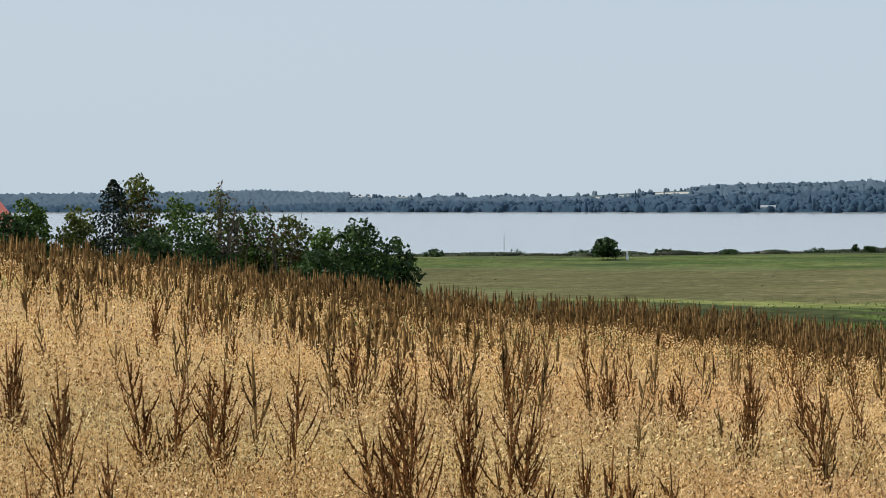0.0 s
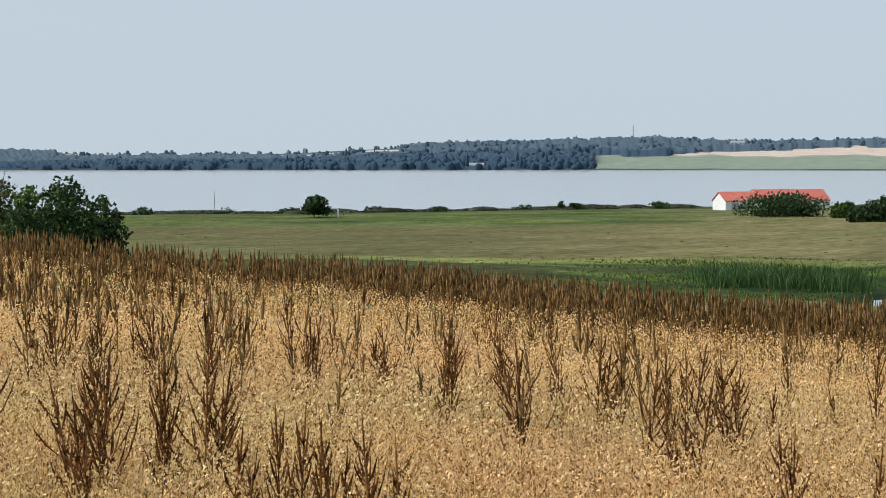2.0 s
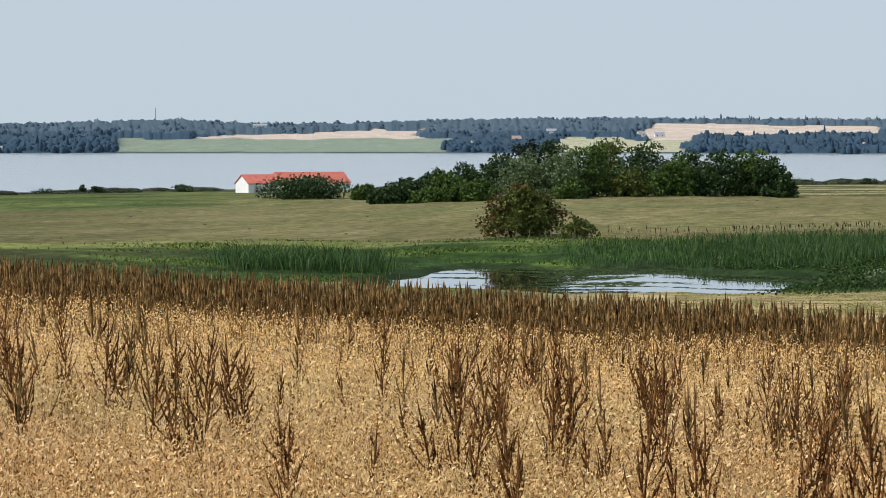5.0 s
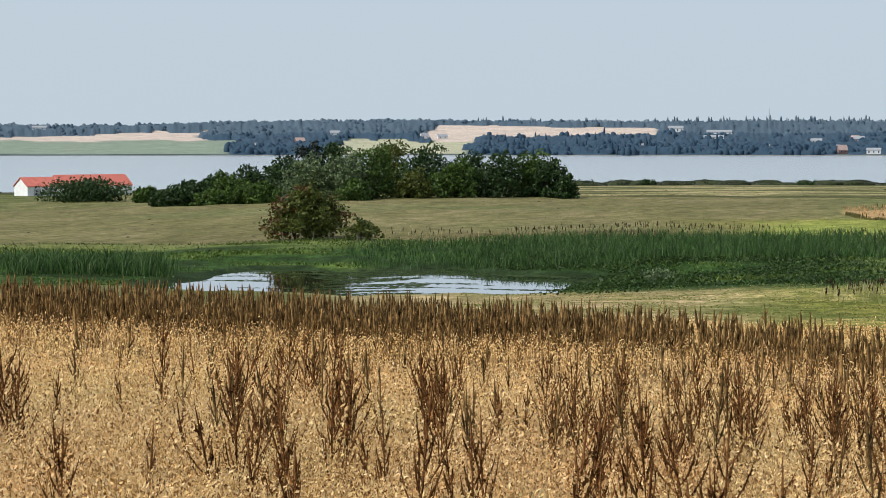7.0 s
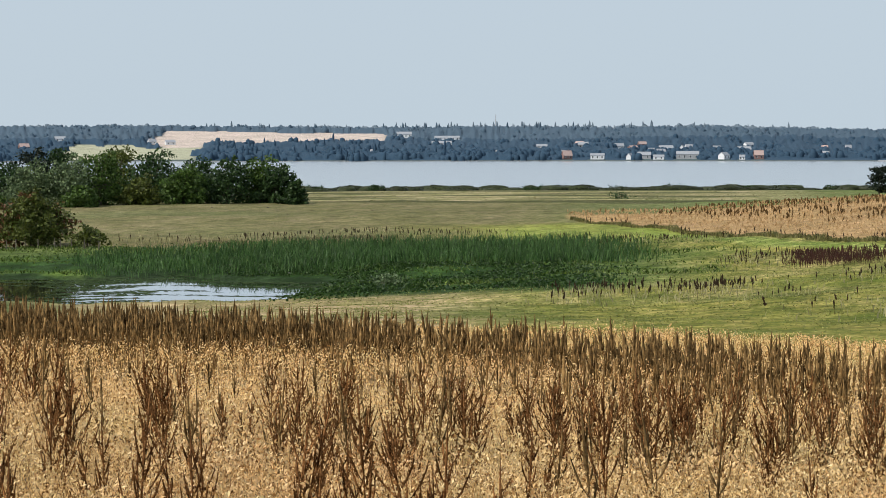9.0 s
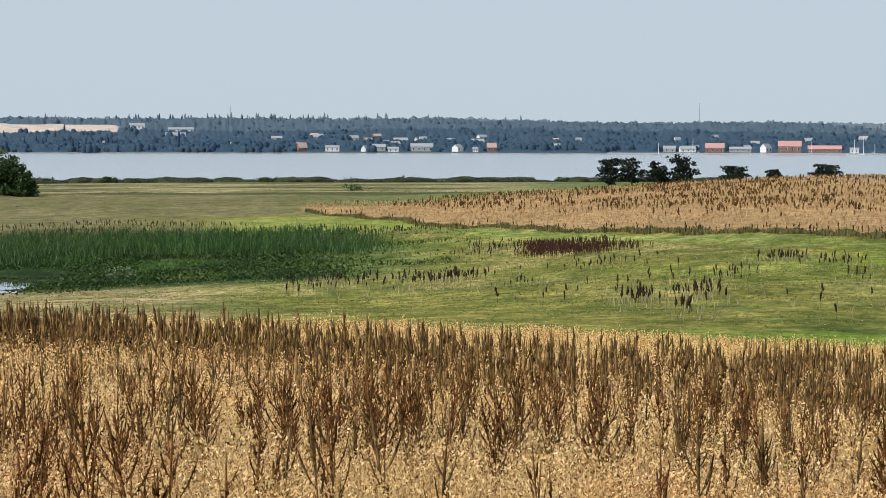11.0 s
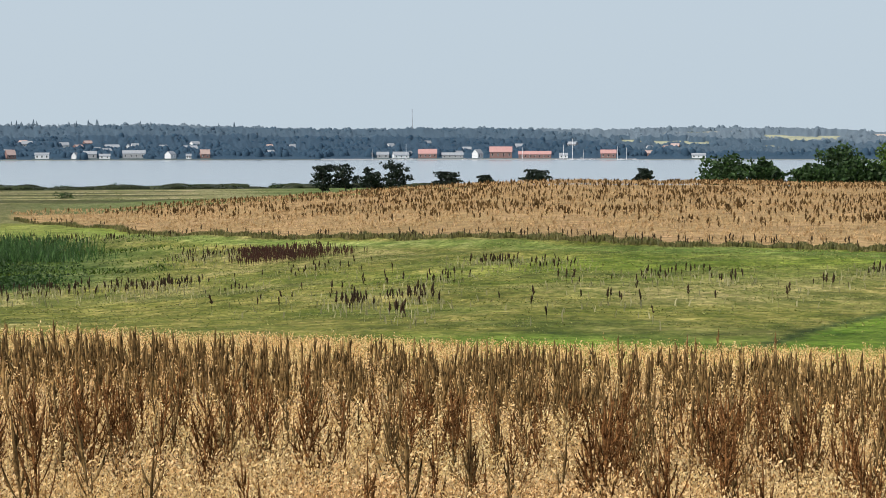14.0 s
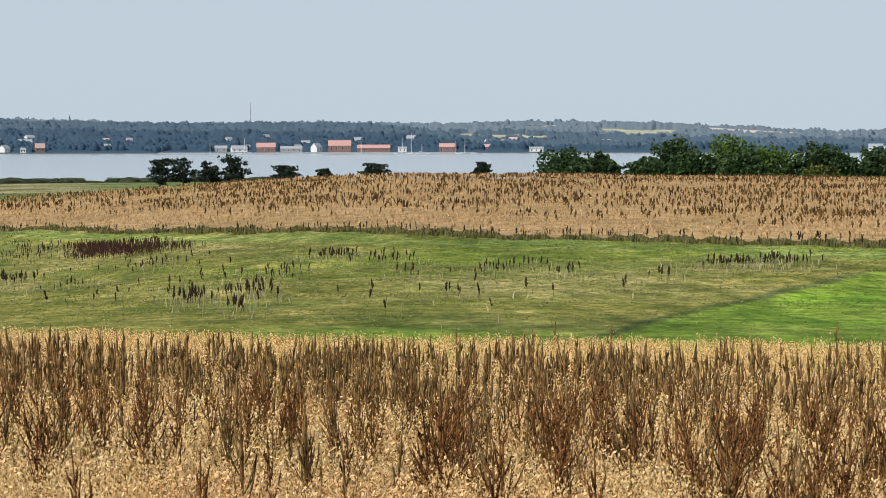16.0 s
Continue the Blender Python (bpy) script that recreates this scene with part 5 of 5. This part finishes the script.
VILLAGE = "houses across the fjord"
HOUSES = (  # heading, distance, length, wall, ridge, turn, look
    (38.45, 2262, 12, 5, 11, 25, "o"), (39.3, 2258, 18, 5, 7.5, 0, "w"), (40.2, 2254, 10, 4, 8, 70, "w"), (40.6, 2275, 17, 5, 9, 0, "g"), (41.0, 2255, 14, 3.5, 6, 0, "w"),
    (41.2, 2520, 20, 4, 7.5, 10, "w"), (41.65, 2510, 12, 4, 9, 80, "w"), (41.8, 2270, 29, 6, 10, 0, "g"), (42.6, 2520, 11, 4, 7.5, 20, "w"), (43.35, 2500, 19, 4, 8, 10, "w"),
    (42.8, 2262, 14, 5, 9, 60, "w"), (43.3, 2252, 7, 3.5, 6, 0, "w"), (43.75, 2265, 12, 5.5, 11, 10, "o"), (34.95, 2640, 30, 5, 8, 0, "w"), (37.75, 2560, 16, 4, 7, 0, "w"), (38.9, 2580, 15, 5, 9, 0, "g"), (39.9, 2560, 13, 4, 8, 15, "w"),
    (48.7, 2280, 16, 4, 7.5, 0, "g"), (49.2, 2262, 20, 4, 8, 10, "w"), (49.95, 2256, 24, 6, 11.5, 0, "r"), (50.65, 2262, 28, 4, 7, 0, "g"), (51.35, 2262, 14, 6, 11, 60, "w"),
    (52.0, 2256, 29, 8, 14.5, 0, "r"), (52.95, 2252, 42, 5, 9, 0, "r"), (53.75, 2254, 11, 4, 6.5, 0, "w"), (55.0, 2256, 20, 6, 10.5, 0, "r"), (57.5, 2262, 18, 3.5, 6, 0, "w"), (66.9, 2300, 26, 5, 9, 0, "w"),
    (23.42, 2560, 14, 4, 8.5, 20, "o"), (22.2, 2420, 8, 6, 10, 70, "w"), (24.4, 2740, 16, 4, 7.5, 0, "w"), (26.9, 2700, 12, 4, 8, 20, "w"), (27.4, 2690, 15, 4, 7.5, 10, "w"),
    (33.9, 2830, 24, 6, 10, 0, "w"), (33.1, 2420, 14, 4, 7, 10, "w"), (35.1, 2800, 40, 4, 7, 0, "w"), (9.0, 2300, 22, 4, 6.5, 0, "w"), (16.3, 3050, 28, 5, 8, 0, "w"))
g_h = np.random.default_rng(21)
HOUSES += tuple((float(a), float(g_h.uniform(2330, 2650)), float(g_h.uniform(9, 15)), 3.6, 7.2, float(g_h.uniform(-40, 60)), "wwog"[int(g_h.integers(0, 4))]) for a in g_h.uniform(36.5, 57, 26))
LOOKS = {"o": (M_BRICK, M_ORANGE, "red brick house with an orange tiled roof"), "w": (M_WHITE, M_SLATE, "white house with a grey roof"), "g": (M_GREY, M_SLATE, "grey house with a slate roof"), "r": (M_BRICK, M_HARBOUR, "red brick harbour building with a red roof")}
for a, r, ln, wl_, rd, tn, lk in HOUSES:
    mw, mr, lb = LOOKS[lk]
    house("house", a, r, ln * 0.85, min(ln * 0.55, 10), wl_ * 0.9, rd * 0.88, tn, mw, mr, lb + " across the fjord", "house", VILLAGE, max(2, int(ln / 6)), lk in "or")

# quay and small beach on the far shore
part_q = new("quay")
tagged(part_q, "low grey stone quay of the harbour", "quay", kind="structure")
part_q.matrix_basis = Matrix.Translation(polar(51.9, FAR - 22, 0)) @ pose(0, 0, 0, 0, 0, -51.9)
part("quay_wall", box_bm(-190, 150, -4, 8, -3, 1.4, 0.2), M_GREY, part_q)


def pole(name, az, r, h, rad, label, category, mat, z=None, arms=0, group=""):
    """A slim tapered mast or post, with a foot and, where seen, cross-arms."""
    top = new(name)
    p = on_ground(az, r)
    if z is not None:
        p[2] = z
    top.matrix_basis = Matrix.Translation(p)
    tagged(top, label, category, group)
    part_np("shaft", *joined([tube((0, 0, -0.6), (0, 0, h * 0.6), rad, rad * 0.8, 8), tube((0, 0, h * 0.6), (0, 0, h), rad * 0.8, rad * 0.5, 8)]), mat, top)
    part("cap", box_bm(-rad * 0.7, rad * 0.7, -rad * 0.7, rad * 0.7, h, h + rad * 0.6, rad * 0.1), mat, top)
    for k in range(arms):
        zz = h * (0.82 + 0.07 * k)
        part("cross_arm", box_bm(-rad * 5, rad * 5, -rad * 0.5, rad * 0.5, zz, zz + rad, rad * 0.1), mat, top)
    return top


pole("mast", 13.39, 3250, 24, 0.9, "thin grey mast on the far wooded hill", "mast", M_STEEL)
pole("mast", 36.46, 3200, 25, 0.7, "thin grey mast above the far trees", "mast", M_STEEL)
pole("mast", 49.52, 3200, 36, 0.6, "thin grey mast above the far trees", "mast", M_STEEL)
for a, h in ((53.75, 15), (54.0, 22), (55.25, 14), (55.5, 12), (49.35, 16), (54.3, 10), (52.6, 13), (48.4, 11)):
    pole("boat_mast", a, FAR - 24, h, 0.28, "pale sailing-boat mast in the harbour", "mast", M_WHITE, 0.8, 0, "masts in the harbour")
pole("channel_marker", 1.71, 690, 4.6, 0.14, "slim dark marker pole standing in the water", "marker", M_BARK, 0.0)
pole("marker_post", 5.15, 503, 2.1, 0.36, "short white post in the shore meadow", "post", M_WHITE)
for i, (a, r) in enumerate(((23.0, 240), (23.25, 239.5), (23.5, 239), (23.85, 239), (24.3, 239), (24.45, 238.6), (24.75, 238), (25.1, 236), (25.5, 235))):
    pole("fence_post", a, r, 1.0 + 0.1 * math.sin(i * 2.1), 0.08, "weathered grey wooden fence post by the pond", "fence post", M_TIMBER, None, 0, "fence posts by the pond")


# ---- boats in the harbour ----
def boat(az, length, turn):
    """A small motorboat: pointed hull with a flat stern, and a low cabin."""
    top = new("motorboat")
    top.matrix_basis = Matrix.Translation(polar(az, FAR - 34, 0.0)) @ pose(0, 0, 0, 0, 0, -az + turn)
    tagged(top, "small white motorboat moored in the far harbour", "boat", "boats in the harbour")
    bm = bmesh.new()
    rings = []
    for x, half, keel, deck in ((-0.5, 0.17, -0.04, 0.11), (-0.1, 0.20, -0.05, 0.11), (0.25, 0.15, -0.04, 0.13), (0.5, 0.01, 0.05, 0.17)):
        rings.append([bm.verts.new((x * length, y * length, z * length)) for y, z in ((-half, deck), (-half * 0.55, keel), (half * 0.55, keel), (half, deck))])
    for p, q in zip(rings, rings[1:]):
        for i in range(4):
            bm.faces.new((p[i], p[(i + 1) % 4], q[(i + 1) % 4], q[i]))
    bm.faces.new(rings[0])
    bm.faces.new(rings[-1][::-1])
    bmesh.ops.recalc_face_normals(bm, faces=bm.faces[:])
    part("hull", bm, M_WHITE, top)
    part("cabin", box_bm(-0.15 * length, 0.16 * length, -0.11 * length, 0.11 * length, 0.10 * length, 0.25 * length, 0.03 * length), M_GREY, top)


for a, ln, tn in ((48.95, 8, 10), (49.2, 7, -20), (49.5, 9, 0), (51.0, 7, 30), (53.65, 9, 10), (53.95, 8, -10), (54.25, 10, 5), (54.55, 7, 25), (55.35, 8, -15), (55.75, 7, 0)):
    boat(a, ln, tn)

# ---- woods of the far shore ----
def far_tree(kind, seed):
    """A small distant tree: a tapering spire, or two rounded masses of foliage side by side."""
    g = np.random.default_rng(seed)
    lumps = []
    for k in range(1 if kind == "spire" else 2):
        rings, sides = 5, 5
        t = np.linspace(0, 1, rings)
        if kind == "spire":
            z, w = 11.5 * t, np.array([1.2, 1.7, 1.5, 1.0, 0.2])
            o = np.zeros(2)
        else:
            tall = g.uniform(5.5, 9.5)
            z, w = tall * np.sin(np.pi / 2 * t), g.uniform(3.2, 5.2) * np.cos(np.pi / 2 * t * 0.97) ** 0.6
            o = g.normal(0, 2.6, 2)
        a = np.arange(sides) * 2 * np.pi / sides + g.uniform(0, 6)
        w = w[:, None] * g.uniform(0.78, 1.18, (rings, sides))
        zz = z[:, None] + g.normal(0, 0.35, (rings, sides))
        v = np.stack([w * np.cos(a) + o[0], w * np.sin(a) + o[1], zz], -1).reshape(-1, 3)
        i, j = np.meshgrid(np.arange(rings - 1), np.arange(sides), indexing="ij")
        m = (j + 1) % sides
        lumps.append((v, np.stack([i * sides + j, i * sides + m, (i + 1) * sides + m, (i + 1) * sides + j], -1).reshape(-1, 4)))
    return joined(lumps)


def in_wood(az, r):
    """How much of the far land is closed wood, from 0 to 1."""
    d = r - FAR
    k = (far_field(az, r) == 0) & ~((az > 12.3) & (az < 21.2) & (d < 430)) & ~((az > 24.3) & (az < 28.2) & (d < 120)) & ~((az > -2.6) & (az < 6.9) & (d > 700))
    k = k * smooth(10, 30, d) * (1 - 0.8 * smooth(36.6, 38.4, az) * smooth(70, 45, d))
    for a, hr, ln, *_ in HOUSES:
        half = np.degrees(ln * 0.55 / hr)
        k = k * ~((np.abs(az - a) < half) & (r < hr + 15) & (r > hr - 45))
    return k


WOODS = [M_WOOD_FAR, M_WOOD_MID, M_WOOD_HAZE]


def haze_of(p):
    """Which of the woods' colours a place has: the painted haze is paler farther back, soonest across the bay."""
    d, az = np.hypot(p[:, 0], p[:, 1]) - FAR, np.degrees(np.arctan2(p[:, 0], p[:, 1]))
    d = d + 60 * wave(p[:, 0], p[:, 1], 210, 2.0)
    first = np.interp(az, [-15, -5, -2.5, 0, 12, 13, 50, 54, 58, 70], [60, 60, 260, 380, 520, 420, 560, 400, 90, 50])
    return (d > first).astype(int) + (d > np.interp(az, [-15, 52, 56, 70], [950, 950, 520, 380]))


def far_canopy():
    """The closed canopy below the single crowns: a lumpy sheet at treetop height."""
    az = np.arange(-15, 70.6, 0.05)
    r = FAR + np.concatenate([np.linspace(4, 60, 9), np.geomspace(72, 1150, 30)])
    A, R = np.meshgrid(az, r, indexing="ij")
    A = A + rng.uniform(-0.02, 0.02, A.shape)
    x, y = R * np.sin(np.radians(A)), R * np.cos(np.radians(A))
    k = in_wood(A, R)
    top = 5.0 + 1.6 * wave(x, y, 31, 1.0) + 1.6 * wave(x, y, 7.0, 3.0) + rng.normal(0, 1.3, A.shape)
    V = polar(A, R, height(A, R) + np.where(k > 0, k * top, -1.5))
    na, nr = A.shape
    i, j = np.meshgrid(np.arange(na - 1), np.arange(nr - 1), indexing="ij")
    F = np.stack([i * nr + j, i * nr + j + 1, (i + 1) * nr + j + 1, (i + 1) * nr + j], -1).reshape(-1, 4)[:, ::-1]
    some = (k.reshape(-1)[F] > 0).any(1)
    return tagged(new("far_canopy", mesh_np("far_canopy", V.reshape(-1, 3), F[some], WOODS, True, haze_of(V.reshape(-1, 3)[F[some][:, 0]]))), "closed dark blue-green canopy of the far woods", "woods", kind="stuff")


far_canopy()


def far_woods():
    n = 7600
    az = rng.uniform(-15, 70.5, n)
    d = np.where(rng.uniform(size=n) < 0.36, rng.uniform(6, 150, n), rng.uniform(60, 1150, n))
    r = FAR + d
    x, y = r * np.sin(np.radians(az)), r * np.cos(np.radians(az))
    keep = far_field(az, r) == 0
    open_ = smooth(36.8, 38.4, az) * (d < 45) + smooth(47, 48.5, az) * (d < 60)       # the waterfront is built up
    keep &= rng.uniform(size=n) > open_ * 0.85
    keep &= ~((az > 12.3) & (az < 21.2) & (d < 430))
    keep &= ~((az > 24.3) & (az < 28.2) & (d < 120))
    thin = smooth(56, 60, az) * 0.35 + smooth(-2.5, 0, az) * smooth(7.5, 6, az) * (d > 300) * 0.7
    keep &= rng.uniform(size=n) > thin * (wave(x, y, 120) > -0.2)
    for a, hr, ln, *_ in HOUSES:
        half = np.degrees(ln * 0.5 / hr)
        keep &= ~((np.abs(az - a) < half * rng.uniform(0.2, 1.1, n)) & (r < hr + 8) & (r > hr - 45))
    az, r, d = az[keep], r[keep], d[keep]
    p = on_ground(az, r) - np.array([0, 0, 0.6])
    spire = rng.uniform(size=len(az)) < np.clip(smooth(2, 5, az) * smooth(13, 11, az) * 0.05 + smooth(33.2, 34, az) * smooth(41.5, 40, az) * (d > 850) * 0.75 + smooth(41, 42, az) * smooth(47, 45, az) * (d > 850) * 0.2 + smooth(28, 29, az) * smooth(36, 34, az) * 0.2, 0, 0.9)
    s = rng.uniform(0.5, 1.2, len(az)) * np.where((az > 7) & (az < 12.4), 1.15, 1.0) * np.where(d > 600, 0.95, 1.05)
    s = s * (1 - 0.4 * smooth(0, -4, az))
    a = scatter([far_tree("round", 400 + i) for i in range(9)], p[~spire], s[~spire], 0.03)
    b = scatter([far_tree("spire", 420 + i) for i in range(5)], p[spire], s[spire] * 1.15, 0.02)
    v, f = joined([a, b])
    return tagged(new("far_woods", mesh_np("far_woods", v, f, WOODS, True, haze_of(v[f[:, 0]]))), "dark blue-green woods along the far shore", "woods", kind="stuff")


far_woods()
